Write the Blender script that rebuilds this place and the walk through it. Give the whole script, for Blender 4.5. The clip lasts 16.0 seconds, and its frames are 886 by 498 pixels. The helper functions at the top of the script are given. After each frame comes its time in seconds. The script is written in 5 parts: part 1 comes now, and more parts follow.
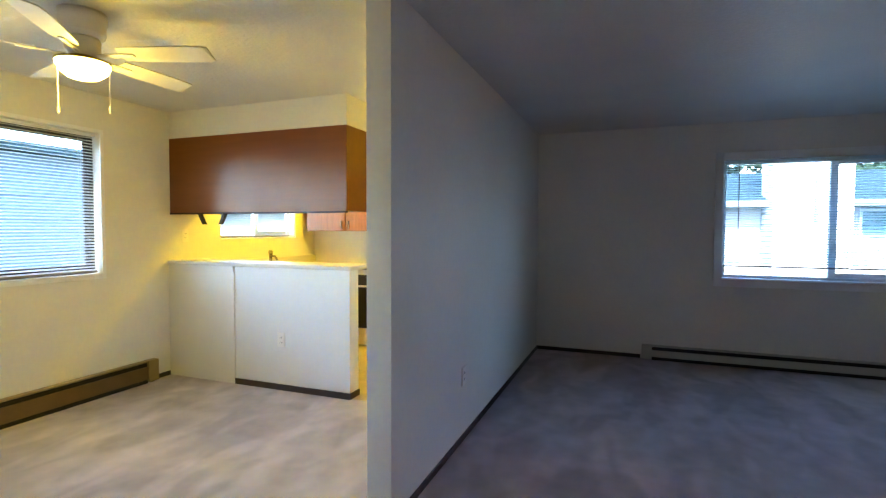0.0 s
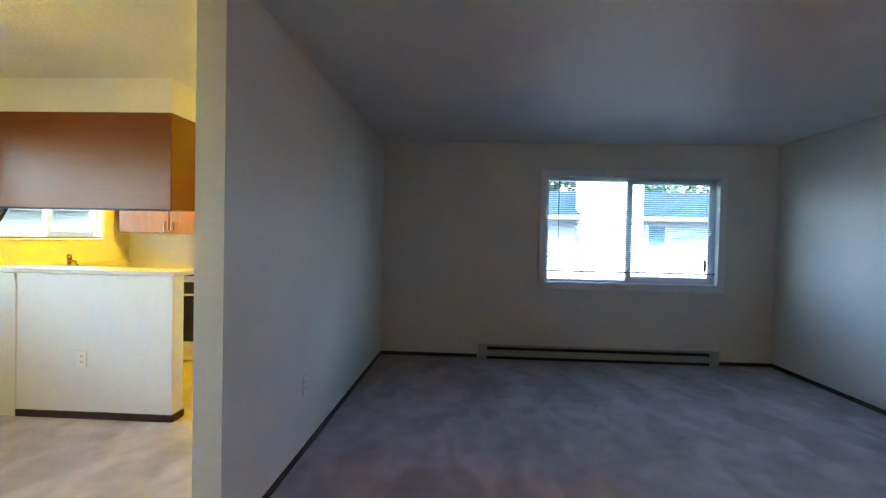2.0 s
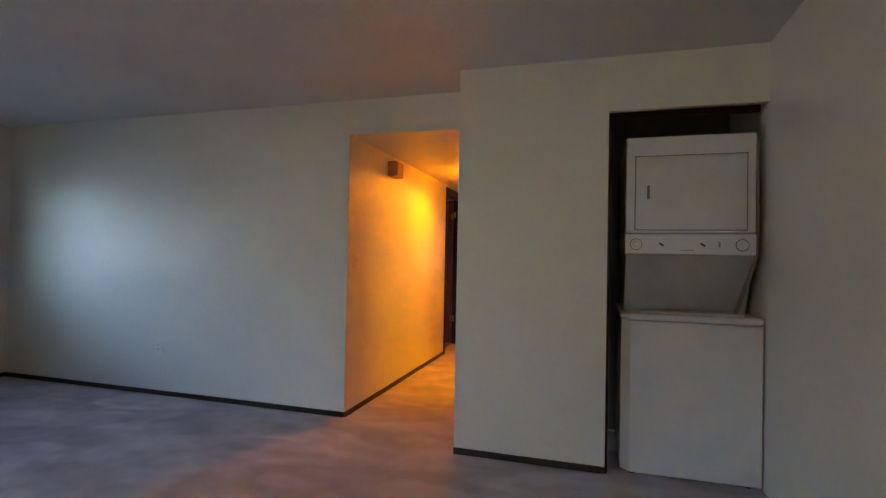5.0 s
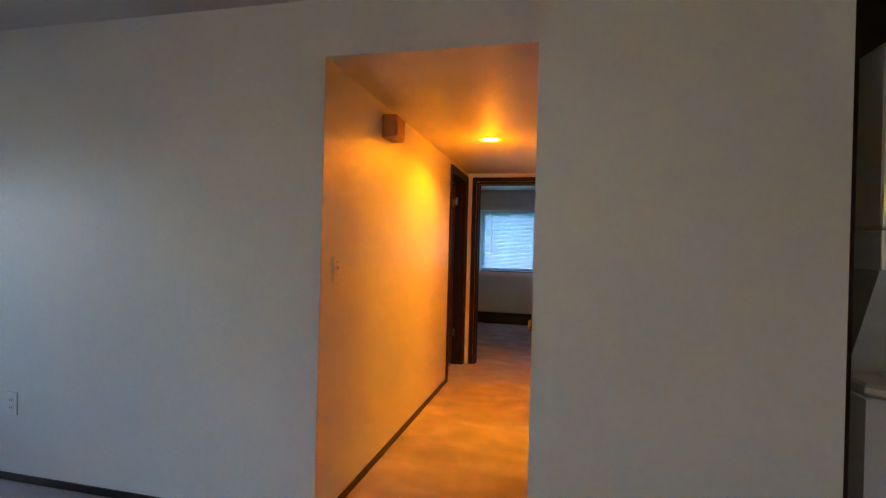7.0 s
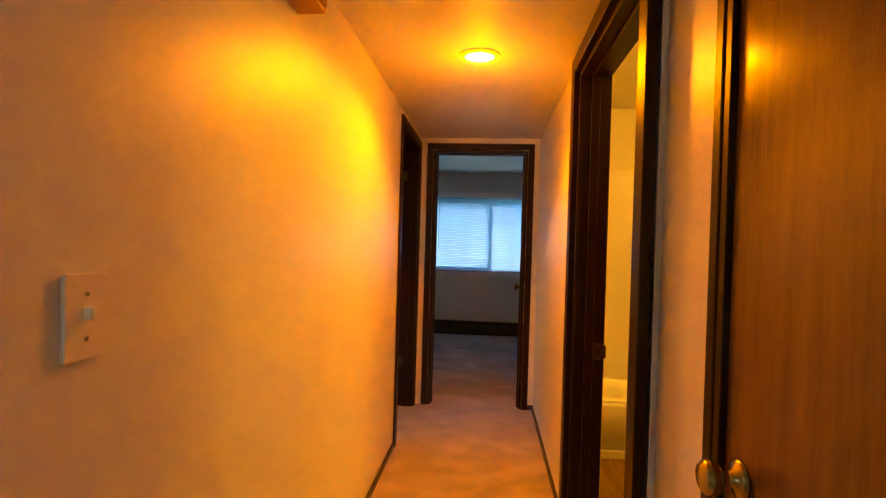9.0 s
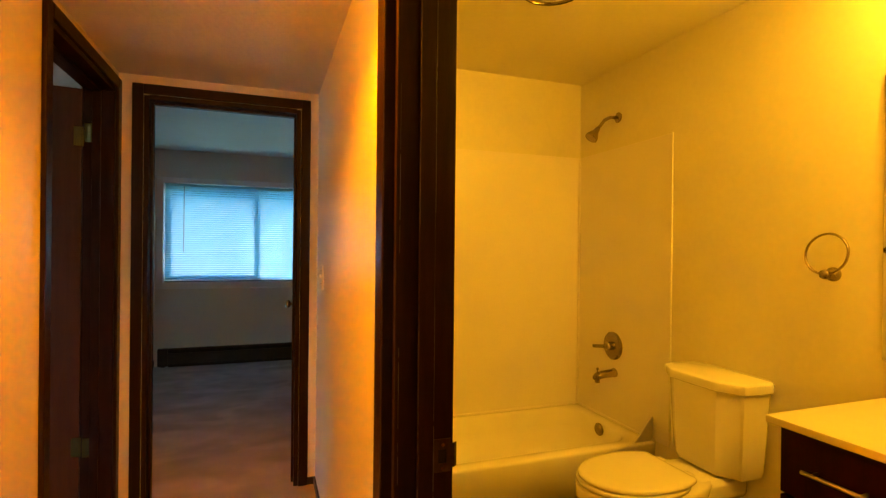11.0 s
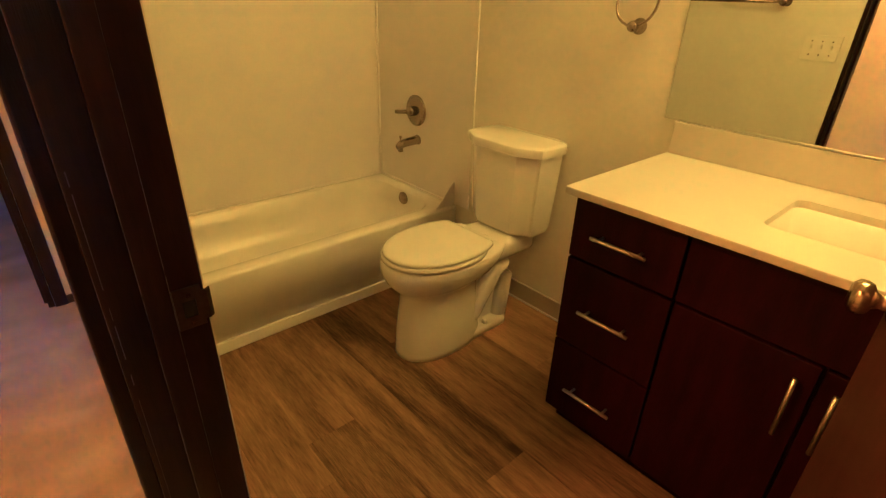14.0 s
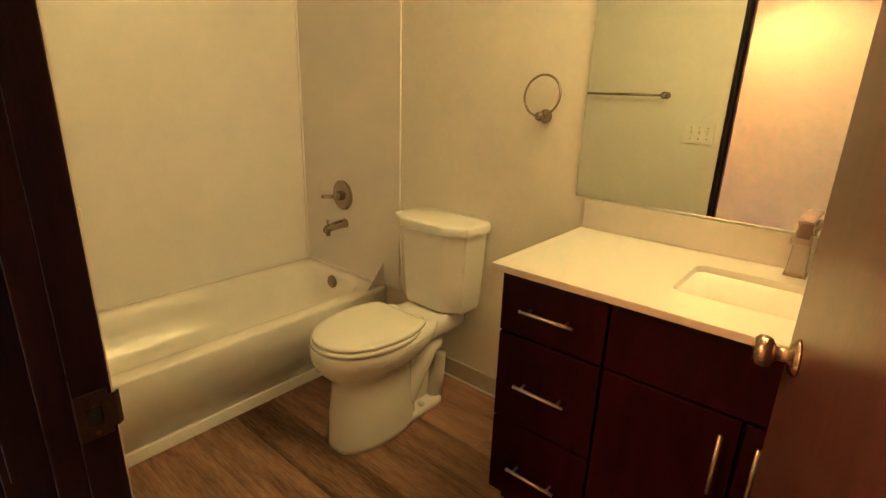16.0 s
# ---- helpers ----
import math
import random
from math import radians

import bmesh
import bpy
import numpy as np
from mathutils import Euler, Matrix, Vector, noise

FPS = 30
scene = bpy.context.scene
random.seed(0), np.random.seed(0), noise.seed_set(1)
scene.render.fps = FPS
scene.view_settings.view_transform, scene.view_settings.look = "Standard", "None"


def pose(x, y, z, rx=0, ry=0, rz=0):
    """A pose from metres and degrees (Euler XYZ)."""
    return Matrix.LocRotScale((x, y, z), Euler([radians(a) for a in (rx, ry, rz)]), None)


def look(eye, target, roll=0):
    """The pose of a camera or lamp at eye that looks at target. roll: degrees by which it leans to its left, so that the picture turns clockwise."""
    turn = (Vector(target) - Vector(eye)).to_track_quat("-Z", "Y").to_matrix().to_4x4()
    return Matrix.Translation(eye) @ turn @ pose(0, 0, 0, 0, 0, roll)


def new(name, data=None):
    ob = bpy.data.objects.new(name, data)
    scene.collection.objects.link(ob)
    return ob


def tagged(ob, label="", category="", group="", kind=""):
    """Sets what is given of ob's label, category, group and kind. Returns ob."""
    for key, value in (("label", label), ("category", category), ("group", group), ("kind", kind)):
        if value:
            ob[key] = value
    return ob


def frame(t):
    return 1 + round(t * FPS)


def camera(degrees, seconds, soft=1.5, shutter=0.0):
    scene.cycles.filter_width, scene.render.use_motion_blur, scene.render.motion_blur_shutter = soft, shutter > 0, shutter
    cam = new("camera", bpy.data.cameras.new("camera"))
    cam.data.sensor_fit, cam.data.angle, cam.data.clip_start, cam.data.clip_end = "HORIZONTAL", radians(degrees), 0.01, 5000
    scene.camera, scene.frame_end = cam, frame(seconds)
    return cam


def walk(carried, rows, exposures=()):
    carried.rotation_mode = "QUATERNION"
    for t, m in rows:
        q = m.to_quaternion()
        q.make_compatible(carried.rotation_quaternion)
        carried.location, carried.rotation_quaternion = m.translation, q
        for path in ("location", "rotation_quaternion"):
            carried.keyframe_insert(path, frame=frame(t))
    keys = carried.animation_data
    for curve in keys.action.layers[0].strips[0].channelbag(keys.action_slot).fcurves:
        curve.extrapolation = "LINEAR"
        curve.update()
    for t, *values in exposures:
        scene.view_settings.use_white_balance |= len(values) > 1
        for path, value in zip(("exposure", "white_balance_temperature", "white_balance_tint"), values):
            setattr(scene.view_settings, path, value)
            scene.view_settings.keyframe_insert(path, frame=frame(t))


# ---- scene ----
cam = camera(83.1, 16.0, soft=1.3)
PATH = [
    (0, (0.475, 0.653, 1.371), (-0.235, 2.521, 1.291), 0.2),
    (0.5, (0.486, 0.642, 1.358), (-0.355, 2.455, 1.288), 0.2),
    (1, (0.513, 0.623, 1.35), (-0.32, 2.44, 1.29), 0.4),
    (1.5, (0.509, 0.641, 1.347), (-0.145, 2.531, 1.295), 0.8),
    (2, (0.468, 0.671, 1.344), (0.359, 2.668, 1.303), 1.2),
    (2.5, (0.432, 0.681, 1.336), (0.915, 2.622, 1.316), 1.5),
    (3, (0.335, 0.655, 1.291), (1.262, 2.427, 1.297), 1.5),
    (3.5, (0.255, 0.713, 1.259), (1.595, 2.198, 1.291), 1.4),
    (4, (0.243, 0.791, 1.235), (1.902, 1.906, 1.291), 1.3),
    (4.5, (0.249, 0.814, 1.234), (2.12, 1.518, 1.3), 0.8),
    (6.8, (1.57, 1.52, 1.314), (3.519, 1.971, 1.314), 1.4),
    (7, (1.733, 1.614, 1.313), (3.679, 2.076, 1.31), 1.5),
    (7.5, (2.135, 1.82, 1.313), (4.069, 2.33, 1.314), 0.9),
    (8, (2.523, 1.999, 1.314), (4.458, 2.502, 1.317), 0.9),
    (8.2, (2.684, 2.043, 1.31), (4.627, 2.519, 1.305), 1.2),
    (10.3, (4.215, 2.131, 1.335), (6.166, 1.693, 1.331), 0.5),
    (10.5, (4.318, 2.099, 1.329), (6.253, 1.596, 1.327), 0.5),
    (10.8, (4.438, 2.037, 1.322), (6.345, 1.435, 1.319), 0.6),
    (11, (4.508, 1.993, 1.322), (6.393, 1.324, 1.319), 0.6),
    (11.5, (4.627, 1.892, 1.311), (6.447, 1.063, 1.318), 0.7),
    (12, (4.731, 1.818, 1.318), (6.472, 0.834, 1.318), 0.7),
    (12.5, (4.788, 1.771, 1.321), (6.438, 0.648, 1.199), 1.0),
    (13, (4.804, 1.762, 1.315), (6.337, 0.563, 0.857), 1.5),
    (13.5, (4.807, 1.764, 1.312), (6.215, 0.581, 0.527), 2.0),
    (14, (4.789, 1.768, 1.315), (6.117, 0.576, 0.412), 1.8),
    (14.5, (4.784, 1.741, 1.315), (6.061, 0.498, 0.408), 1.5),
    (15, (4.782, 1.748, 1.318), (5.992, 0.442, 0.409), 1.6),
    (15.5, (4.775, 1.761, 1.324), (5.953, 0.376, 0.492), 1.9),
    (16, (4.784, 1.774, 1.319), (6.006, 0.310, 0.718), 1.9),
]
EXPO = [(0, 4.24, 5800, 7), (1.5, 4.26, 6050, 7), (2.5, 4.2, 6400, 2), (4.5, 4.2, 6700, 7), (7, 4.17, 6800, 11), (8.2, 4.15, 7000, 12), (10.3, 4.36, 7100, 1), (11.5, 4.24, 6500, -10), (12.5, 4.13, 5450, -9), (14, 4.2, 3870, 8), (16, 4.26, 3350, 11)]
walk(cam, [(t, look(e, g, r)) for t, e, g, r in PATH], EXPO)

# ---------------- world and lamps ----------------
SUN_EL, SUN_AZ = 38, 185
BX, BY = -0.07, -0.005        # origin of the bathroom's own measure
world = bpy.data.worlds.new("sky")
scene.world = world
world.use_nodes = True
wn = world.node_tree
sky = wn.nodes.new("ShaderNodeTexSky")
sky.sky_type, sky.sun_disc = "NISHITA", False
sky.sun_elevation, sky.sun_rotation = radians(SUN_EL), radians(SUN_AZ)
sky.dust_density, sky.air_density, sky.ozone_density = 0.4, 1.0, 3.0
wn.links.new(sky.outputs[0], wn.nodes["Background"].inputs[0])
wn.nodes["Background"].inputs[1].default_value = 0.15


def lamp(name, kind, energy, colour, m, **more):
    data = bpy.data.lights.new(name, kind)
    data.energy, data.color = energy, colour
    if kind == "SUN":
        data.angle = more["angle"]
    elif kind == "AREA":
        data.shape, data.size, data.size_y = "RECTANGLE", more["size"], more["size_y"]
    else:
        data.shadow_soft_size = more["radius"]
        if kind == "SPOT":
            data.spot_size, data.spot_blend = radians(more["cone"]), more["blend"]
    ob = new(name, data)
    ob.matrix_world = m
    return ob


lamp("sun", "SUN", 1.3, (1.0, 0.97, 0.93), pose(0, 0, 10, 90 - SUN_EL, 0, 180 - SUN_AZ), angle=radians(12))
lamp("fan_bulb", "POINT", 0.92, (1.0, 0.63, 0.015), pose(-2.114, 2.385, 1.985), radius=0.11)
# The kitchen's yellow light is inferred; this lamp's place near the ceiling is assumed.
lamp("assumed_kitchen_lamp", "POINT", 6.5, (1.0, 0.66, 0.01), pose(-2.2, 5.3, 2.28), radius=0.12)
lamp("hall_bulb", "POINT", 0.6, (1.0, 0.235, 0.0), pose(5.61, 2.175, 2.03), radius=0.08)
lamp("hall_reflector", "SPOT", 7.0, (1.0, 0.245, 0.0), pose(5.61, 2.175, 2.158, 0, 9, 0), radius=0.05, cone=150, blend=0.5)
# Light over the mirror is inferred; its fixture is unseen and the places assumed.
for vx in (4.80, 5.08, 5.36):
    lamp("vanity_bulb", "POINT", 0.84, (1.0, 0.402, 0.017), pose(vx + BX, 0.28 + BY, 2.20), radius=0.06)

# ---------------- materials ----------------


def mat(name, colour, rough=0.5, metal=0.0, vary=0.08, scale=6.0, fine=120.0, bump=0.0, bump_scale=300.0, stretch=(1, 1, 1), coat=0.0, spec=0.5, tint=None, per_object=0.0, detail=6.0):
    """Principled surface, its colour uneven at a coarse and a fine scale, with relief."""
    m = bpy.data.materials.new(name)
    m.use_nodes = True
    n, l = m.node_tree.nodes, m.node_tree.links
    p = n["Principled BSDF"]
    p.inputs["Roughness"].default_value, p.inputs["Metallic"].default_value = rough, metal
    p.inputs["Coat Weight"].default_value, p.inputs["Specular IOR Level"].default_value = coat, spec
    tc, mp = n.new("ShaderNodeTexCoord"), n.new("ShaderNodeMapping")
    mp.inputs["Scale"].default_value = stretch
    l.new(tc.outputs["Object"], mp.inputs[0])
    if per_object:
        oi = n.new("ShaderNodeObjectInfo")
        ad = n.new("ShaderNodeVectorMath")
        ad.operation = "MULTIPLY_ADD"
        cx = n.new("ShaderNodeCombineXYZ")
        for k in range(3):
            l.new(oi.outputs["Random"], cx.inputs[k])
        ad.inputs[1].default_value = (37, 53, 19)
        l.new(cx.outputs[0], ad.inputs[0]), l.new(tc.outputs["Object"], ad.inputs[2]), l.new(ad.outputs[0], mp.inputs[0])
    a, b = n.new("ShaderNodeTexNoise"), n.new("ShaderNodeTexNoise")
    a.inputs["Scale"].default_value, b.inputs["Scale"].default_value = scale, fine
    a.inputs["Detail"].default_value = detail
    l.new(mp.outputs[0], a.inputs[0]), l.new(mp.outputs[0], b.inputs[0])
    mx = n.new("ShaderNodeMix")
    mx.data_type = "FLOAT"
    mx.inputs[0].default_value = 0.35
    l.new(a.outputs["Fac"], mx.inputs[2]), l.new(b.outputs["Fac"], mx.inputs[3])
    fac = mx.outputs[0]
    if per_object:
        m2 = n.new("ShaderNodeMix")
        m2.data_type = "FLOAT"
        m2.inputs[0].default_value = per_object
        l.new(fac, m2.inputs[2]), l.new(oi.outputs["Random"], m2.inputs[3])
        fac = m2.outputs[0]
    ramp = n.new("ShaderNodeValToRGB")
    lo = tint or tuple(c * (1 - 2.2 * vary) for c in colour)
    hi = tuple(min(1, c * (1 + 1.6 * vary)) for c in colour)
    ramp.color_ramp.elements[0].position, ramp.color_ramp.elements[1].position = 0.3, 0.7
    ramp.color_ramp.elements[0].color, ramp.color_ramp.elements[1].color = (*lo, 1), (*hi, 1)
    l.new(fac, ramp.inputs[0]), l.new(ramp.outputs[0], p.inputs["Base Color"])
    if bump:
        c = n.new("ShaderNodeTexNoise")
        c.inputs["Scale"].default_value = bump_scale
        c.inputs["Detail"].default_value = 3
        bp = n.new("ShaderNodeBump")
        bp.inputs["Strength"].default_value, bp.inputs["Distance"].default_value = bump, 0.004
        l.new(mp.outputs[0], c.inputs[0]), l.new(c.outputs["Fac"], bp.inputs["Height"]), l.new(bp.outputs[0], p.inputs["Normal"])
    return m


PAINT = mat("wall_paint", (0.76, 0.735, 0.67), 0.40, vary=0.025, scale=1.5, fine=40, bump=0.10, bump_scale=160)
CEIL = mat("ceiling_texture", (0.66, 0.65, 0.63), 0.48, vary=0.03, scale=2, fine=70, bump=1.0, bump_scale=42)


def carpet(name, colour):
    """Cut pile: tuft speckle, soft mottling, and long strokes left by a vacuum cleaner."""
    m = mat(name, colour, 0.95, vary=0.07, scale=7.0, fine=420, bump=1.0, bump_scale=420, spec=0.1)
    n, l = m.node_tree.nodes, m.node_tree.links
    p = n["Principled BSDF"]
    base = p.inputs["Base Color"].links[0].from_socket
    tc = n.new("ShaderNodeTexCoord")
    strokes = None
    for scale, turn in (((2.3, 1.1, 1.0), 14), ((3.0, 1.5, 1.0), -24)):
        mp, no, rp = n.new("ShaderNodeMapping"), n.new("ShaderNodeTexNoise"), n.new("ShaderNodeMapRange")
        mp.inputs["Scale"].default_value, mp.inputs["Rotation"].default_value = scale, (0, 0, radians(turn))
        no.inputs["Scale"].default_value, no.inputs["Detail"].default_value, no.inputs["Distortion"].default_value = 1.0, 1.0, 1.3
        rp.interpolation_type = "SMOOTHSTEP"
        rp.inputs["From Min"].default_value, rp.inputs["From Max"].default_value = 0.38, 0.64
        rp.inputs["To Min"].default_value, rp.inputs["To Max"].default_value = 0.90, 1.09
        l.new(tc.outputs["Object"], mp.inputs[0]), l.new(mp.outputs[0], no.inputs[0]), l.new(no.outputs["Fac"], rp.inputs["Value"])
        if strokes is None:
            strokes = rp.outputs[0]
        else:
            mul = n.new("ShaderNodeMath")
            mul.operation = "MULTIPLY"
            l.new(strokes, mul.inputs[0]), l.new(rp.outputs[0], mul.inputs[1])
            strokes = mul.outputs[0]
    sc = n.new("ShaderNodeVectorMath")
    sc.operation = "SCALE"
    l.new(base, sc.inputs[0]), l.new(strokes, sc.inputs["Scale"]), l.new(sc.outputs[0], p.inputs["Base Color"])
    return m


CARPET = carpet("carpet", (0.545, 0.485, 0.515))
VINYL = mat("kitchen_vinyl", (0.45, 0.38, 0.24), 0.4, vary=0.08)
DARKWOOD = mat("dark_stained_wood", (0.017, 0.005, 0.0056), 0.36, vary=0.25, scale=9, fine=60, stretch=(6, 6, 0.6), bump=0.15, bump_scale=90, spec=0.2)
VENEER = mat("door_veneer", (0.17, 0.060, 0.015), 0.17, vary=0.2, scale=5, fine=50, stretch=(7, 7, 0.5), bump=0.06, bump_scale=60)
LEAFWOOD = mat("dark_door_veneer", (0.055, 0.022, 0.012), 0.35, vary=0.2, scale=5, fine=50, stretch=(7, 7, 0.5), bump=0.06, bump_scale=60)
KCAB = mat("brown_cabinet", (0.17, 0.052, 0.007), 0.28, vary=0.06, scale=4, fine=60, stretch=(0.5, 7, 7), bump=0.03, bump_scale=60, spec=0.3)
HONEY = mat("honey_wood", (0.22, 0.088, 0.018), 0.4, vary=0.15, scale=5, fine=60, stretch=(7, 7, 0.6))
PANEL = mat("white_panel", (0.74, 0.73, 0.71), 0.5, vary=0.02, scale=3, fine=60, bump=0.08)
TRIM = mat("white_trim", (0.84, 0.84, 0.83), 0.4, vary=0.03)
VINYLFRAME = mat("white_vinyl_frame", (0.8, 0.81, 0.82), 0.35, vary=0.02)
SLAT = mat("blind_slat", (0.74, 0.76, 0.78), 0.4, vary=0.03)
ENAMEL = mat("appliance_enamel", (0.70, 0.69, 0.70), 0.3, vary=0.03, coat=0.3)
GREYPL = mat("grey_plastic", (0.22, 0.22, 0.23), 0.4)
BLACKPL = mat("black_plastic", (0.02, 0.02, 0.022), 0.35)
HEATER = mat("heater_beige", (0.46, 0.43, 0.37), 0.4, vary=0.05)
HEATOLIVE = mat("heater_olive", (0.27, 0.21, 0.07), 0.4, vary=0.06)
HEATBR = mat("heater_brown", (0.135, 0.080, 0.022), 0.4, vary=0.08)
DARKGAP = mat("dark_slot", (0.012, 0.010, 0.009), 0.7)
BASEB = mat("dark_baseboard", (0.028, 0.018, 0.015), 0.45, vary=0.2, stretch=(1, 1, 4))
PLATE = mat("ivory_plate", (0.80, 0.77, 0.70), 0.35, vary=0.02)
NICKEL = mat("brushed_nickel", (0.34, 0.29, 0.22), 0.26, metal=1.0, vary=0.06, fine=200)
BRASS = mat("aged_brass", (0.44, 0.34, 0.11), 0.24, metal=1.0, vary=0.12)
STEEL = mat("satin_steel", (0.60, 0.56, 0.48), 0.30, metal=1.0, vary=0.04, fine=200)
BRONZE = mat("dark_bronze", (0.10, 0.065, 0.045), 0.4, metal=1.0, vary=0.15)
PORC = mat("porcelain", (0.80, 0.79, 0.77), 0.14, vary=0.015, coat=0.2)
TUBM = mat("tub_enamel", (0.83, 0.81, 0.80), 0.26, vary=0.015, coat=0.2)
SURR = mat("surround_panel", (0.82, 0.79, 0.83), 0.33, vary=0.02, scale=2)
QUARTZ = mat("pale_quartz", (0.60, 0.575, 0.525), 0.36, vary=0.008, scale=30, fine=300)
ESPRESSO = mat("espresso_vanity", (0.019, 0.0009, 0.0019), 0.36, vary=0.25, scale=5, fine=70, stretch=(5, 5, 0.8), spec=0.09)
VINYLBASE = mat("beige_vinyl_base", (0.44, 0.41, 0.33), 0.45, vary=0.05)
CAULK = mat("white_caulk", (0.75, 0.74, 0.70), 0.5)
CHIME = mat("brown_plastic", (0.50, 0.22, 0.07), 0.45, vary=0.08)
CHIMEGRILL = mat("tan_cloth", (0.55, 0.28, 0.10), 0.7, vary=0.1, fine=300)
BATHLEAF = mat("bathroom_door_veneer", (0.085, 0.033, 0.003), 0.3, vary=0.2, scale=5, fine=50, stretch=(7, 7, 0.5), bump=0.06, bump_scale=60)
FANWHITE = mat("fan_white", (0.70, 0.68, 0.62), 0.35, vary=0.03)
PLANK = mat("oak_vinyl_plank", (0.29, 0.180, 0.003), 0.55, vary=0.34, spec=0.06, scale=3.2, fine=34, stretch=(0.55, 5.5, 1), bump=0.12, bump_scale=60, per_object=0.22, detail=9)
SIDING = mat("white_siding", (0.66, 0.62, 0.60), 0.6, vary=0.04)
BLUESIDE = mat("grey_blue_siding", (0.13, 0.17, 0.21), 0.6, vary=0.06)
SHINGLE = mat("roof_shingle", (0.028, 0.048, 0.052), 0.9, vary=0.2, scale=4, fine=40, bump=0.4, bump_scale=40, spec=0.15)
GRASS = mat("grass", (0.06, 0.09, 0.03), 0.9, vary=0.3, bump=0.6, bump_scale=30)
LEAF = mat("foliage", (0.045, 0.08, 0.03), 0.7, vary=0.35, per_object=0.3)
BARK = mat("bark", (0.09, 0.065, 0.045), 0.9, vary=0.25)
SOAP = mat("galvanised_steel", (0.3, 0.3, 0.32), 0.4, metal=1.0, vary=0.1)


def glowing(name, colour, strength):
    m = bpy.data.materials.new(name)
    m.use_nodes = True
    p = m.node_tree.nodes["Principled BSDF"]
    p.inputs["Base Color"].default_value = (0.8, 0.8, 0.8, 1)
    p.inputs["Emission Color"].default_value, p.inputs["Emission Strength"].default_value = (*colour, 1), strength
    return m


GLOBE = glowing("lit_globe", (1.0, 0.74, 0.18), 3.0)
CANLENS = glowing("lit_lens", (1.0, 0.60, 0.15), 0.9)
BULBGLASS = glowing("added_lit_shade", (1.0, 0.50, 0.06), 2.0)


def thin_slat(name, colour, through_share):
    """Thin painted slats that let a share of the daylight through."""
    m = mat(name, colour, 0.4, vary=0.03)
    n, l = m.node_tree.nodes, m.node_tree.links
    tr, mx = n.new("ShaderNodeBsdfTranslucent"), n.new("ShaderNodeMixShader")
    tr.inputs["Color"].default_value = (*colour, 1)
    mx.inputs[0].default_value = through_share
    l.new(n["Principled BSDF"].outputs[0], mx.inputs[1]), l.new(tr.outputs[0], mx.inputs[2])
    l.new(mx.outputs[0], n["Material Output"].inputs["Surface"])
    return m


THINSLAT = thin_slat("thin_white_slat", (0.70, 0.80, 0.84), 0.5)
# The daylight's blue cast is put into the colour of the bedroom slats.
BLUECASTSLAT = thin_slat("daylight_blue_slat", (0.36, 0.67, 0.79), 0.35)


def clear_glass():
    m = bpy.data.materials.new("window_glass")
    m.use_nodes = True
    p = m.node_tree.nodes["Principled BSDF"]
    p.inputs["Transmission Weight"].default_value, p.inputs["Roughness"].default_value, p.inputs["IOR"].default_value = 1.0, 0.0, 1.08
    p.inputs["Base Color"].default_value = (0.95, 0.98, 0.98, 1)
    return m


def mirror_glass():
    m = bpy.data.materials.new("silvered_mirror")
    m.use_nodes = True
    p = m.node_tree.nodes["Principled BSDF"]
    p.inputs["Metallic"].default_value, p.inputs["Roughness"].default_value = 1.0, 0.015
    p.inputs["Base Color"].default_value = (0.80, 0.84, 0.78, 1)
    return m


GLASS, MIRROR = clear_glass(), mirror_glass()

# ---------------- mesh helpers ----------------


def part(name, bm, material, parent=None, label="", smooth=False):
    me = bpy.data.meshes.new(name)
    bmesh.ops.recalc_face_normals(bm, faces=bm.faces)
    if smooth:
        for f in bm.faces:
            f.smooth = True
    bm.to_mesh(me)
    bm.free()
    me.materials.append(material)
    ob = new(name, me)
    if parent:
        ob.parent = parent
    if label:
        ob["label"] = label
    return ob


def thing(name, at=(0, 0, 0), label="", category="", group=""):
    return tagged(place(new(name), at), label, category, group)


def place(ob, at):
    ob.location = at
    return ob


def box(bm, x0, x1, y0, y1, z0, z1, bevel=0.0, seg=2):
    vs = [bm.verts.new((x, y, z)) for x in (min(x0, x1), max(x0, x1)) for y in (min(y0, y1), max(y0, y1)) for z in (min(z0, z1), max(z0, z1))]
    fs = [bm.faces.new([vs[i] for i in q]) for q in ((0, 1, 3, 2), (4, 6, 7, 5), (0, 4, 5, 1), (2, 3, 7, 6), (0, 2, 6, 4), (1, 5, 7, 3))]
    if bevel:
        es = {e for f in fs for e in f.edges}
        bmesh.ops.bevel(bm, geom=list(es), offset=bevel, segments=seg, affect="EDGES", profile=0.5)
    return bm


def boxes(*specs, bevel=0.0):
    bm = bmesh.new()
    for s in specs:
        box(bm, *s, bevel=bevel)
    return bm


def ring_loft(bm, rings, closed=True, cap0=True, cap1=True):
    """Faces between rings of points with equal counts."""
    rows = [[bm.verts.new(p) for p in r] for r in rings]
    n = len(rows[0])
    for a, b in zip(rows, rows[1:]):
        for i in range(n if closed else n - 1):
            j = (i + 1) % n
            bm.faces.new((a[i], a[j], b[j], b[i]))
    if cap0:
        bm.faces.new(rows[0][::-1])
    if cap1:
        bm.faces.new(rows[-1])
    return bm


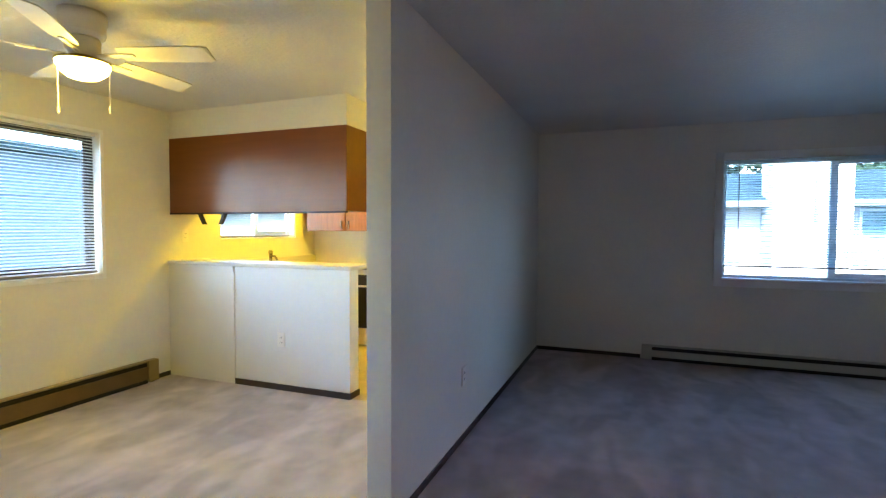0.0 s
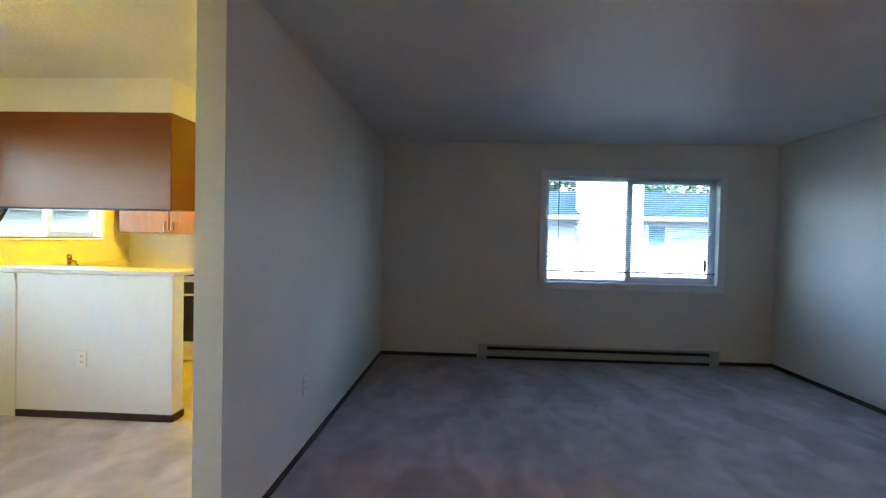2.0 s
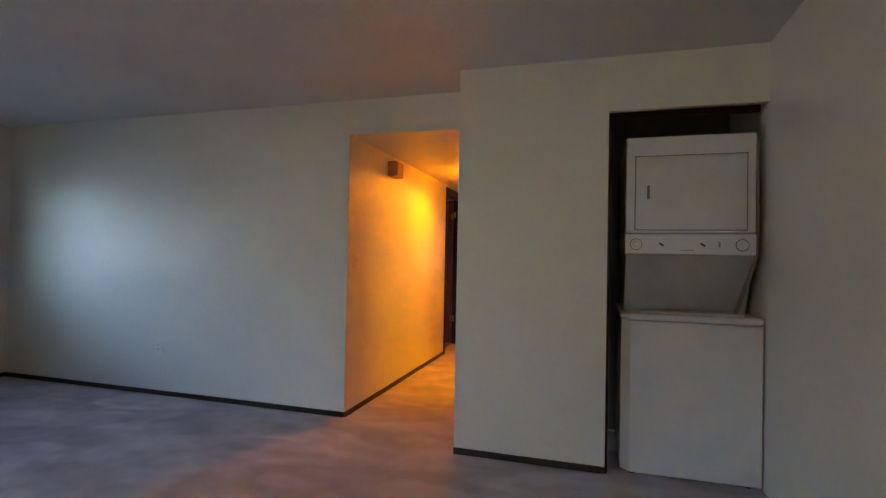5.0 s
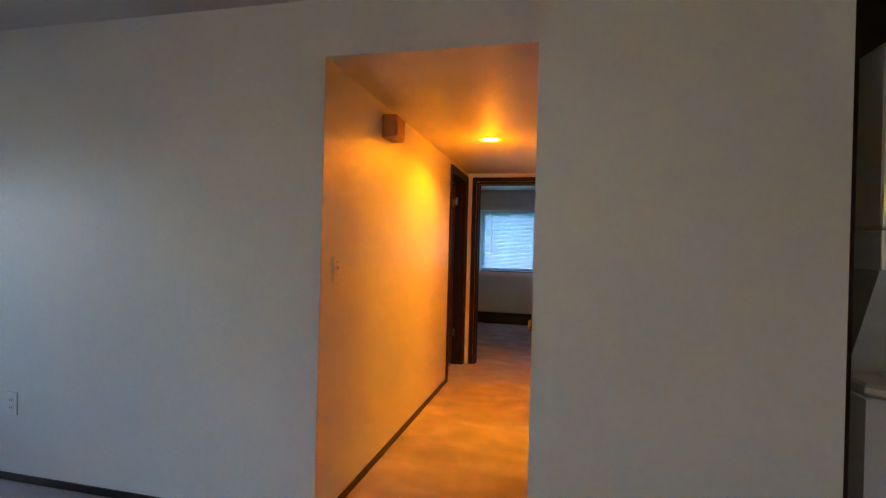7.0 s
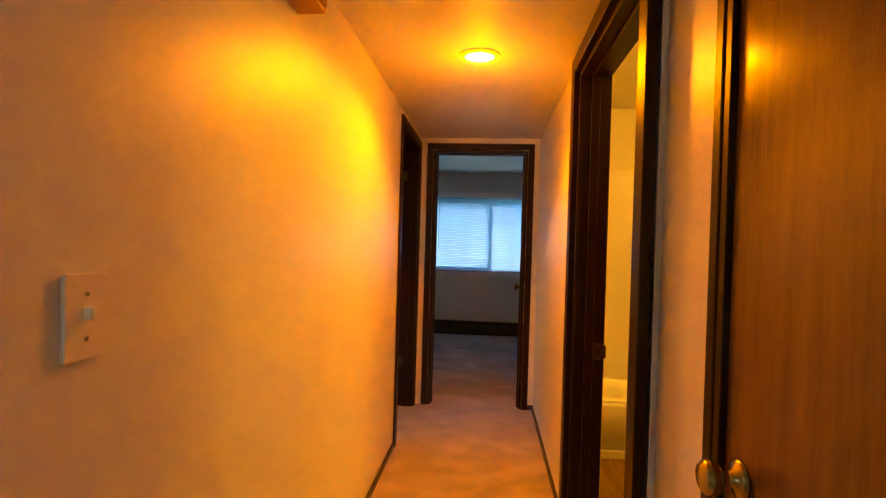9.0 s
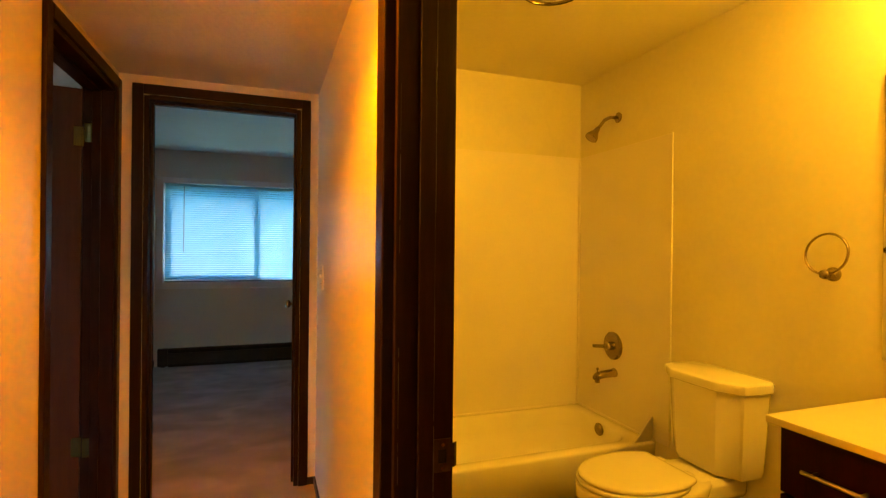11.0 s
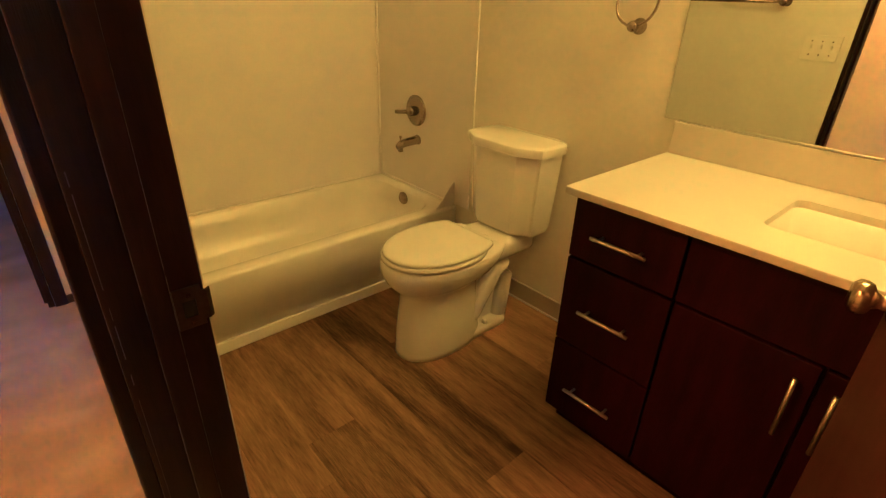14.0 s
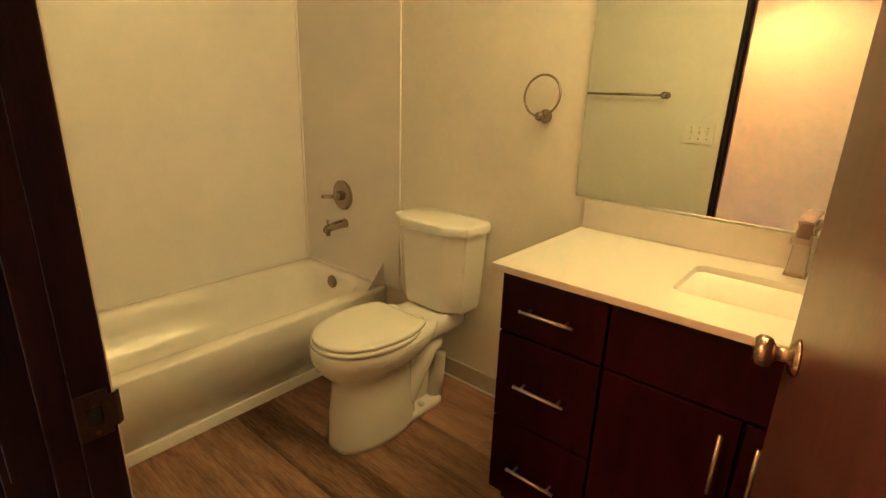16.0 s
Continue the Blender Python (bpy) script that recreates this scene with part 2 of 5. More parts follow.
def lathe(bm, profile, axis="z", at=(0, 0, 0), n=24, cap0=True, cap1=True):
    """profile: (radius, height) pairs along the axis."""
    rings = []
    for r, h in profile:
        pts = []
        for i in range(n):
            a = 2 * math.pi * i / n
            u, v = r * math.cos(a), r * math.sin(a)
            p = {"z": (u, v, h), "y": (u, h, v), "x": (h, u, v)}[axis]
            pts.append((p[0] + at[0], p[1] + at[1], p[2] + at[2]))
        rings.append(pts)
    return ring_loft(bm, rings, True, cap0, cap1)


def tube(bm, pts, r, n=10):
    """A round bar along points."""
    pts = [Vector(p) for p in pts]
    rings = []
    up = Vector((0.13, 0.21, 0.97))
    for i, p in enumerate(pts):
        d = (pts[min(i + 1, len(pts) - 1)] - pts[max(i - 1, 0)]).normalized()
        s = d.cross(up)
        if s.length < 1e-3:
            s = d.cross(Vector((1, 0, 0)))
        s.normalize()
        t = d.cross(s)
        rings.append([p + s * (r * math.cos(2 * math.pi * k / n)) + t * (r * math.sin(2 * math.pi * k / n)) for k in range(n)])
    return ring_loft(bm, rings)


def superring(cx, cy, z, ax, ay, n=40, e=2.5, ay_back=None):
    """A rounded rectangle or egg as a ring of points; ay_back: half length towards -y."""
    out = []
    for i in range(n):
        a = 2 * math.pi * i / n
        c, s = math.cos(a), math.sin(a)
        yy = ay if s >= 0 or ay_back is None else ay_back
        out.append((cx + ax * math.copysign(abs(c) ** (2 / e), c), cy + yy * math.copysign(abs(s) ** (2 / e), s), z))
    return out


def shade_by_angle(ob, limit):
    """Smooth faces that keep a crease where the surface turns by more than limit radians."""
    me = ob.data
    bm = bmesh.new()
    bm.from_mesh(me)
    for f in bm.faces:
        f.smooth = True
    for e in bm.edges:
        e.smooth = len(e.link_faces) == 2 and e.calc_face_angle(0) < limit
    bm.to_mesh(me)
    bm.free()
    return ob


def structure(ob, label, category):
    return tagged(ob, label, category, kind="structure")


# ---------------- floor, walls, ceilings ----------------
H = 2.44       # rooms
HH = 2.175     # hall
HB = 2.40      # bathroom
FB = -0.035    # bathroom floor
XL, XR = -3.56, 3.83          # living and dining, left and right faces
YF, YS = 6.365, -0.03         # window wall and near wall faces
YC = 1.705                    # closet stretch of the hall near wall
XJ, YJ = 3.43, 1.72          # laundry front face, hall near wall face
YH = 2.685                    # hall far wall face
XE = 7.38                     # hall end face
YD, XT = 1.735, 7.38          # bathroom door wall and tub wall in that measure
YW = 0.05                     # bathroom plumbing wall face
XB = 10.65                    # bedroom window wall face


def lowered(specs):
    return [(a, b, c, d, FB - 0.02 if e == 0 else e, f) for a, b, c, d, e, f in specs]


def wall(name, specs, label="white painted drywall wall", material=PAINT):
    return structure(part(name, boxes(*specs), material), label, "wall")


def pierced(axis, f0, f1, a0, a1, z1, holes, z0=0.0):
    """Boxes of a wall between faces f0 and f1, from a0 to a1, round holes (b0, b1, c0, c1)."""
    out, cur = [], a0
    for b0, b1, c0, c1 in sorted(holes):
        out.append((cur, b0, z0, z1))
        if c0 > z0:
            out.append((b0, b1, z0, c0))
        if c1 < z1:
            out.append((b0, b1, c1, z1))
        cur = b1
    out.append((cur, a1, z0, z1))
    out = [o for o in out if o[1] - o[0] > 1e-4]
    return [(f0, f1, a, b, c, d) if axis == "x" else (a, b, f0, f1, c, d) for a, b, c, d in out]


LW = (1.315, 3.207, 0.876, 2.07)     # living window
# The dining window's near part, out of view, is lengthened to let in more daylight.
DW = (0.55, 3.458, 0.990, 2.130)     # dining window
KW = (4.72, 5.96, 1.25, 2.05)        # kitchen window
BW = (1.13, 3.045, 0.905, 2.008)     # bedroom window
RW = (4.9, 6.5, 0.912, 2.005)        # window of the side bedroom
BD = (4.672, 5.622)                  # bathroom door, in the bathroom's measure
ED = (1.818, 2.570)                   # end door
LD = (6.535, 7.315)                  # side bedroom door
CD = (3.61, 4.235)                    # hall closet door
DH = 2.076

wall("wall_left", pierced("x", XL - 0.15, XL, YS, YF, H, [DW, KW]))
wall("wall_window", pierced("y", YF, YF + 0.15, XL - 0.15, XB, H, [LW, RW]))
wall("wall_near", [(XL - 0.15, 4.38, YS - 0.12, YS, 0, H)])
wall("partition_wall", [(-0.665, -0.54, 2.667, YF, 0, H)], "white drywall partition beside the dining area")
wall("wall_right", [(XR, XR + 0.12, YH + 0.12, YF, 0, H), (XR, XR + 0.12, YJ, YH, HH + 0.004, H)], "white drywall wall with the hall opening")
wall("wall_laundry_front", pierced("x", XJ, XJ + 0.045, YS, YC, H, [(YS, 0.795, 0, 2.12)]), "white drywall wall round the laundry closet")
# Inner walls coloured dark grey, standing in for the dimness inside the closet.
wall("wall_laundry_side", [(XJ + 0.047, 4.378, 0.95, 1.03, 0, H), (4.25, 4.378, YS + 0.002, 0.948, 0, H)], "closet wall with the dimness inside put into its grey", mat("closet_dimness_grey", (0.20, 0.19, 0.19), 0.7))
wall("wall_hall_near", lowered(pierced("y", YJ - 0.125, YJ, 4.54, XE, H, [(BD[0] + BX, BD[1] + BX, 0, DH)])))
wall("wall_hall_closet", lowered(pierced("y", YC - 0.11, YC, XJ + 0.047, 4.539, H, [(*CD, 0, DH)])))
wall("wall_hall_far", pierced("y", YH, YH + 0.12, XR, XE, H, [(*LD, 0, DH)]))
wall("wall_hall_end", pierced("x", XE, XE + 0.12, YW - 0.12, YF, H, [(*ED, 0, DH)]))
wall("wall_bathroom_tub", lowered([(XT + BX, XE - 0.001, YW + BY, YD - 0.125 + BY, 0, H)]))
wall("wall_bathroom_plumbing", lowered([(4.38, XE, YW - 0.12 + BY, YW + BY, 0, H)]))
wall("wall_bathroom_side", lowered([(4.38, 4.50 + BX, YW + 0.002 + BY, YD - 0.127 + BY, 0, H)]))
wall("wall_bedroom_window", pierced("x", XB, XB + 0.15, 0.2, YF, H, [BW]))
wall("wall_bedroom_near", [(XE + 0.122, XB, 0.2, 0.32, 0, H)])
wall("wall_bedroom_far", [(XE + 0.122, XB, 3.75, 3.87, 0, H)])
structure(part("ceiling", boxes((XL - 0.15, XR, YS - 0.12, YF + 0.15, H, H + 0.1)), CEIL), "white textured drywall ceiling", "ceiling")
structure(part("ceiling_hall", boxes((XR + 0.002, XE, YJ, YH, HH, HH + 0.08)), CEIL), "low white hall ceiling", "ceiling")
structure(part("ceiling_bathroom", boxes((4.50 + BX, XT + BX, YW + BY, YD - 0.125 + BY, HB, HB + 0.035)), PAINT), "painted bathroom ceiling", "ceiling")
structure(part("ceiling_bedrooms", boxes((XR + 0.002, XB + 0.15, YS - 0.12, YF + 0.15, H + 0.002, H + 0.1), (XE + 0.121, XB - 0.001, 0.321, 3.749, 2.365, H + 0.001)), CEIL), "white textured bedroom ceiling", "ceiling")
structure(part("floor", boxes((XL, -1.5, YS, 4.10, -0.12, 0), (-1.5, XR, YS, YF, -0.12, 0), (XR, XB, YS, YF, -0.16, -0.08), (XR, XE + 0.12, YJ - 0.075, YH + 0.12, -0.1, 0), (XE + 0.12, XB, 0.32, 3.75, -0.1, 0)), CARPET), "beige-grey cut-pile carpet with vacuum marks", "carpet")
structure(part("kitchen_floor", boxes((XL, -1.5, 4.10, YF, -0.12, 0.002), (-1.5, -0.665, 4.4, YF, 0.0, 0.004)), VINYL), "yellowish sheet vinyl kitchen floor", "floor")


# ---------------- baseboards, casings ----------------
def baseboard(specs, material=BASEB, label="thin dark brown rubber baseboard"):
    structure(part("baseboard", boxes(*specs, bevel=0.002), material), label, "baseboard")


BH, BT = 0.040, 0.010
baseboard([(-0.54, -0.54 + BT, 2.667, YF, 0, BH)])
baseboard([(-0.53, 0.57, YF - BT, YF, 0, BH), (3.24, XR, YF - BT, YF, 0, BH)])
baseboard([(XR - BT, XR, YH, YF - BT, 0, BH)])
baseboard([(XR, LD[0] - 0.07, YH - BT, YH, 0, BH)])
baseboard([(XJ - BT, XJ, 0.795, YC, 0, BH)])
baseboard([(XL, XL + BT, 3.92, 4.08, 0, BH)])
baseboard([(BD[1] + BX + 0.09, XE, YJ, YJ + BT, 0, BH)])
baseboard([(CD[1] + 0.05, BD[0] + BX - 0.09, YC, YC + BT, 0, BH)])
baseboard([(XB - 0.012, XB, 3.12, 3.75, 0, 0.07)])
baseboard([(XE - BT, XE, YJ + BT, 1.768, 0, BH)])


def casing(name, axis, face, out, a0, a1, top, w, wall_t, label, stop_at=None, stop_side=1, z_low=0.0, proud=0.016, back_proud=0.016, back_w=0.03):
    """A dark timber frame round a doorway: casings on one face, jambs through the wall, stops."""
    frame_ob = structure(new(name), label, "door frame")
    d, db = proud * out, back_proud * out

    def b(p0, p1, q0, q1, z0, z1):
        return (p0, p1, q0, q1, z0, z1) if axis == "y" else (q0, q1, p0, p1, z0, z1)
    bv = 0.004
    for nm, s in (("casing_leg", b(a0 - w, a0 - 0.006, face, face + d, 0, top + w)), ("casing_leg", b(a1 + 0.006, a1 + w, face, face + d, 0, top + w)), ("casing_head", b(a0 - 0.006, a1 + 0.006, face, face + d, top + 0.006, top + w))):
        part(nm, boxes(s, bevel=bv), DARKWOOD, frame_ob)
    back = face - out * wall_t
    for nm, s in (("casing_leg", b(a0 - back_w, a0 - 0.006, back, back - db, z_low, top + 0.05)), ("casing_leg", b(a1 + 0.006, a1 + back_w, back, back - db, z_low, top + 0.05)), ("casing_head", b(a0 - 0.006, a1 + 0.006, back, back - db, top + 0.006, top + 0.05))):
        part(nm, boxes(s, bevel=bv), DARKWOOD, frame_ob)
    e = 0.004
    for nm, s in (("jamb", b(a0 - 0.005, a0 + 0.018, face + out * e, back - out * e, z_low, top)), ("jamb", b(a1 - 0.018, a1 + 0.005, face + out * e, back - out * e, z_low, top)), ("jamb_head", b(a0 + 0.018, a1 - 0.018, face + out * e, back - out * e, top - 0.018, top + 0.005))):
        part(nm, boxes(s, bevel=0.002), DARKWOOD, frame_ob)
    if stop_at is not None:
        s0, s1 = stop_at, stop_at + 0.035 * stop_side
        for nm, s in (("stop", b(a0 + 0.018, a0 + 0.030, s0, s1, 0, top - 0.018)), ("stop", b(a1 - 0.030, a1 - 0.018, s0, s1, 0, top - 0.018)), ("stop_head", b(a0 + 0.030, a1 - 0.030, s0, s1, top - 0.030, top - 0.018))):
            part(nm, boxes(s, bevel=0.002), DARKWOOD, frame_ob)
    return frame_ob


bath_frame = casing("door_frame_bathroom", "y", YD, 1, BD[0], BD[1], DH, 0.076, 0.125, "dark-stained wooden door frame of the bathroom", YD - 0.080, 1, FB, proud=0.029, back_proud=0.005)
place(bath_frame, (BX, BY, 0))
casing("door_frame_end", "x", XE, -1, ED[0], ED[1], DH, 0.055, 0.12, "dark-stained wooden frame at the hall's end", XE + 0.05, 1)
casing("door_frame_side", "y", YH, -1, LD[0], LD[1], DH, 0.06, 0.12, "dark-stained wooden frame in the hall wall", YH + 0.05, 1)
casing("door_frame_closet", "y", YC, 1, CD[0], CD[1], DH, 0.04, 0.11, "dark-stained wooden frame of the hall closet", proud=0.007)

def hinge(parent, specs):
    part("hinge", boxes(specs, bevel=0.001), BRASS, parent, "aged brass butt hinge")


jf = bpy.data.objects["door_frame_end"]
for z in (0.39, 1.83):
    hinge(jf, (XE + 0.082, XE + 0.117, ED[0] + 0.018, ED[0] + 0.0205, z - 0.045, z + 0.045))
jf = bpy.data.objects["door_frame_side"]
for z in (0.36, 1.85):
    hinge(jf, (LD[1] - 0.0205, LD[1] - 0.018, YH + 0.080, YH + 0.117, z - 0.045, z + 0.045))

# strike plate on the bathroom jamb
bm = boxes((BD[1] - 0.0215, BD[1] - 0.0175, 1.611, 1.652, 0.8350, 0.8540), (BD[1] - 0.0215, BD[1] - 0.0175, 1.611, 1.652, 0.8840, 0.9070),
           (BD[1] - 0.0215, BD[1] - 0.0175, 1.611, 1.621, 0.8540, 0.8840), (BD[1] - 0.0215, BD[1] - 0.0175, 1.641, 1.652, 0.8540, 0.8840))
strike = part("strike_plate", bm, BRONZE, bath_frame, "dark bronze strike plate")
part("latch_hole", boxes((BD[1] - 0.019, BD[1] - 0.0165, 1.621, 1.641, 0.8540, 0.8840)), DARKGAP, strike)
for z in (0.8445, 0.8955):
    part("screw", lathe(bmesh.new(), [(0.004, -0.024), (0.003, -0.0225)], "x", (BD[1], 1.631, z), 10), NICKEL, strike)
bm = bmesh.new()
ring_loft(bm, [[(BD[1] - 0.0215, 1.612, z), (BD[1] - 0.0225, 1.604, z), (BD[1] - 0.0165, 1.597, z), (BD[1] - 0.0145, 1.598, z), (BD[1] - 0.0195, 1.605, z), (BD[1] - 0.0185, 1.612, z)] for z in (0.8440, 0.8960)])
part("lip", bm, BRONZE, strike)


# worn paint along the edges of the latch-side jamb
WORN = mat("bare_worn_wood", (0.10, 0.075, 0.075), 0.6, vary=0.3)
chips = random.Random(9)
for ex, ey in ((BD[1] - 0.0302, YD - 0.080), (BD[1] - 0.0302, YD - 0.045), (BD[1] - 0.0182, YD - 0.004)):
    z = 0.25
    while z < 1.75:
        z1 = z + chips.choice((0.02, 0.06, 0.14, 0.25))
        g = chips.uniform(0.0003, 0.0007)
        part("worn_edge", boxes((ex - g, ex + g, ey - g, ey + g, z, z1)), WORN, bath_frame)
        z = z1 + chips.choice((0.01, 0.03, 0.08, 0.2))


def knob(parent, at, axis, side, material=BRASS):
    """A round door knob with rosette and neck, standing out of a face towards side."""
    prof = [(0.0, 0), (0.032, 0), (0.032, 0.004), (0.026, 0.010), (0.013, 0.014), (0.011, 0.026), (0.014, 0.032), (0.024, 0.037), (0.0275, 0.046), (0.027, 0.055), (0.020, 0.062), (0.0, 0.064)]
    prof = [(max(r, 0.0005), h * side) for r, h in prof]
    return part("knob", lathe(bmesh.new(), prof, axis, at, 28), material, parent, "aged brass round knob", True)


# closed hall closet door
closet_door = thing("door_closet", (0, 0, 0), "closed glossy brown veneer flush closet door", "door")
part("leaf", boxes((CD[0] + 0.020, CD[1] - 0.020, YC - 0.042, YC - 0.007, 0.012, DH - 0.021), bevel=0.002), VENEER, closet_door)
knob(closet_door, (CD[1] - 0.075, YC - 0.007, 0.955), "y", 1)
structure(closet_door, "closed glossy brown veneer flush closet door", "door")


def leaf_door(name, hinge_at, angle, width, label, knob_side=1, material=VENEER, hinge_z=(0.37, 1.83), both=True):
    """A flush leaf that runs from its hinge along local +x, its face at local y 0 and -0.035."""
    d = structure(new(name), label, "door")
    part("leaf", boxes((0.003, width, -0.035, 0, 0.012, DH - 0.021), bevel=0.002), material, d)
    knob(d, (width - 0.075, 0, 0.925), "y", 1)
    if both:
        knob(d, (width - 0.075, -0.035, 0.925), "y", -1)
    part("latch", boxes((width - 0.001, width + 0.0015, -0.029, -0.006, 0.89, 0.96)), BRASS, d)
    for z in hinge_z:
        part("hinge", boxes((-0.006, 0.006, -0.006, 0.008, z - 0.045, z + 0.045), (0.0, 0.034, -0.0005, 0.0025, z - 0.045, z + 0.045)), BRASS, d, "aged brass butt hinge")
    d.matrix_world = pose(hinge_at[0], hinge_at[1], 0, 0, 0, angle)
    return d


leaf_door("door_bathroom", (4.703 + BX, 1.602 + BY), -77.2, 0.845, "open brown veneer bathroom door with brass knob", material=BATHLEAF)
leaf_door("door_end", (XE + 0.125, ED[0] + 0.02), -4, 0.70, "open dark veneer bedroom door", material=LEAFWOOD, both=False)
leaf_door("door_side", (LD[1] - 0.02, YH + 0.125), 96, 0.73, "open dark veneer door into the side bedroom", material=LEAFWOOD, both=False)

# ---------------- windows and blinds ----------------


def window(name, axis, face, out, hole, trim, label, sash_right=True, metal=None, mid=None, mh=0.03):
    """A white sliding window in a hole: axis of the wall's normal, room-side face, out: sign from the room outwards."""
    a0, a1, z0, z1 = hole
    w = structure(new(name), label, "window")
    fm = metal or VINYLFRAME

    def b(p0, p1, q0, q1, c0, c1):
        return (p0, p1, q0, q1, c0, c1) if axis == "y" else (q0, q1, p0, p1, c0, c1)
    f0, f1 = face + out * 0.075, face + out * 0.135
    k = 0.04
    for nm, s in (("window_frame", b(a0, a0 + k, f0, f1, z0, z1)), ("window_frame", b(a1 - k, a1, f0, f1, z0, z1)), ("window_frame", b(a0 + k, a1 - k, f0, f1, z0, z0 + k)), ("window_frame", b(a0 + k, a1 - k, f0, f1, z1 - k, z1))):
        part(nm, boxes(s, bevel=0.003), fm, w)
    mid = mid or (a0 + a1) / 2
    part("mullion", boxes(b(mid - mh, mid + mh, f0 + out * 0.006, f1 - out * 0.006, z0 + k, z1 - k), bevel=0.003), fm, w)
    lo, hi = (mid + mh, a1 - k) if sash_right else (a0 + k, mid - mh)
    for s in (b(lo, hi, f0 + out * 0.008, f0 + out * 0.03, z0 + k, z0 + k + 0.045), b(lo, hi, f0 + out * 0.008, f0 + out * 0.03, z1 - k - 0.03, z1 - k), b(hi - 0.03, hi, f0 + out * 0.01, f0 + out * 0.028, z0 + k + 0.045, z1 - k - 0.03)):
        part("sash_rail", boxes(s, bevel=0.002), fm, w)
    for p0, p1 in ((a0 + k, mid - mh), (mid + mh, a1 - k)):
        g = part("pane", boxes(b(p0, p1, f0 + out * 0.034, f0 + out * 0.038, z0 + k, z1 - k)), GLASS, w)
        g.visible_shadow = False
    if trim:
        t = -0.014 * out
        for nm, s in (("trim", b(a0 - trim, a0, face, face + t, z0 - trim, z1 + trim)), ("trim", b(a1, a1 + trim, face, face + t, z0 - trim, z1 + trim)), ("trim", b(a0, a1, face, face + t, z1, z1 + trim)), ("trim", b(a0, a1, face, face + t, z0 - trim, z0))):
            part(nm, boxes(s, bevel=0.003), TRIM, w)
    part("window_sill", boxes(b(a0 + 0.001, a1 - 0.001, face - out * 0.012, f0, z0 + 0.001, z0 + 0.012), bevel=0.003), TRIM, w)
    return w


def blind(axis, face, out, a0, a1, ztop, zbot, tilt, label, pitch=0.024, wand=None, cord=None, depth=0.035, paint=SLAT):
    """A mini blind: head rail, slats, bottom rail, ladder cords, wand."""
    c = face + out * depth
    bl = thing("mini_blind", (0, 0, 0), label, "blind")

    def b(p0, p1, q0, q1, z0, z1):
        return (p0, p1, q0, q1, z0, z1) if axis == "y" else (q0, q1, p0, p1, z0, z1)
    part("head_rail", boxes(b(a0, a1, c - 0.013, c + 0.013, ztop - 0.026, ztop), bevel=0.002), paint, bl)
    part("bottom_rail", boxes(b(a0, a1, c - 0.011, c + 0.011, zbot, zbot + 0.016), bevel=0.002), GREYPL, bl, "grey bottom rail")
    z = ztop - 0.036
    mesh = None
    while z > zbot + 0.02:
        if mesh is None:
            bm = bmesh.new()
            n = 4
            prof = [(-0.0125 + 0.025 * i / n, 0.0018 * (1 - (2 * i / n - 1) ** 2)) for i in range(n + 1)]
            ct, st = math.cos(radians(tilt)), math.sin(radians(tilt))
            prof = [(u * ct - v * st, u * st + v * ct) for u, v in prof]
            ring = [(u, v) for u, v in prof] + [(u, v - 0.0006) for u, v in reversed(prof)]
            rows = []
            for a in (a0 + 0.003, a1 - 0.003):
                rows.append([(a, c + u * -out, v) if axis == "y" else (c + u * -out, a, v) for u, v in ring])
            ring_loft(bm, rows)
            s = part("slat", bm, paint, bl)
            mesh = s.data
        else:
            s = new("slat", mesh)
            s.parent = bl
        s.location = (0, 0, z)
        z -= pitch
    for a in (a0 + 0.12, (a0 + a1) / 2, a1 - 0.12):
        bm = bmesh.new()
        for q in (-0.0135, 0.0135):
            box(bm, *b(a - 0.0007, a + 0.0007, c + q - 0.0005, c + q + 0.0005, zbot + 0.01, ztop - 0.02))
        part("ladder_cord", bm, paint, bl)
    q = c - out * 0.02
    if wand is not None:
        part("wand", boxes(b(wand - 0.004, wand + 0.004, q - 0.004, q + 0.004, ztop - 0.75, ztop - 0.03)), GREYPL, bl, "clear plastic tilt wand")
    if cord is not None:
        part("pull_cord", boxes(b(cord - 0.0015, cord + 0.0015, q - 0.0015, q + 0.0015, zbot + 0.16, ztop - 0.03)), GREYPL, bl)
        part("cord_tassel", boxes(b(cord - 0.010, cord + 0.010, q - 0.010, q + 0.010, zbot + 0.035, zbot + 0.16), bevel=0.003), BLACKPL, bl, "dark cord tassel")
    return bl


window("window_1", "y", YF, 1, LW, 0.075, "white sliding living-room window with wide white trim")
blind("y", YF, 1, LW[0] + 0.012, LW[1] - 0.012, LW[3] - 0.006, 1.0, -20, "white open mini blind in the living-room window", wand=LW[0] + 0.14, cord=LW[1] - 0.13, paint=THINSLAT)
# Dining frame coloured near black; the other windows keep the white one.
window("window_2", "x", XL, -1, DW, 0.03, "sliding dining window with near-black frame and thin white trim", metal=mat("near_black_frame", (0.014, 0.014, 0.016), 0.45), mid=2.537, mh=0.043)
blind("x", XL, -1, DW[0] + 0.012, DW[1] - 0.012, DW[3] - 0.006, DW[2] + 0.02, -24, "white open mini blind in the dining window")
window("window_3", "x", XL, -1, KW, 0.0, "white sliding window over the kitchen sink")
blind("x", XL, -1, KW[0] + 0.012, KW[1] - 0.012, KW[3] - 0.006, KW[2] + 0.02, -4, "white open mini blind in the kitchen window", paint=THINSLAT)
window("window_4", "x", XB, 1, BW, 0.06, "white sliding bedroom window")
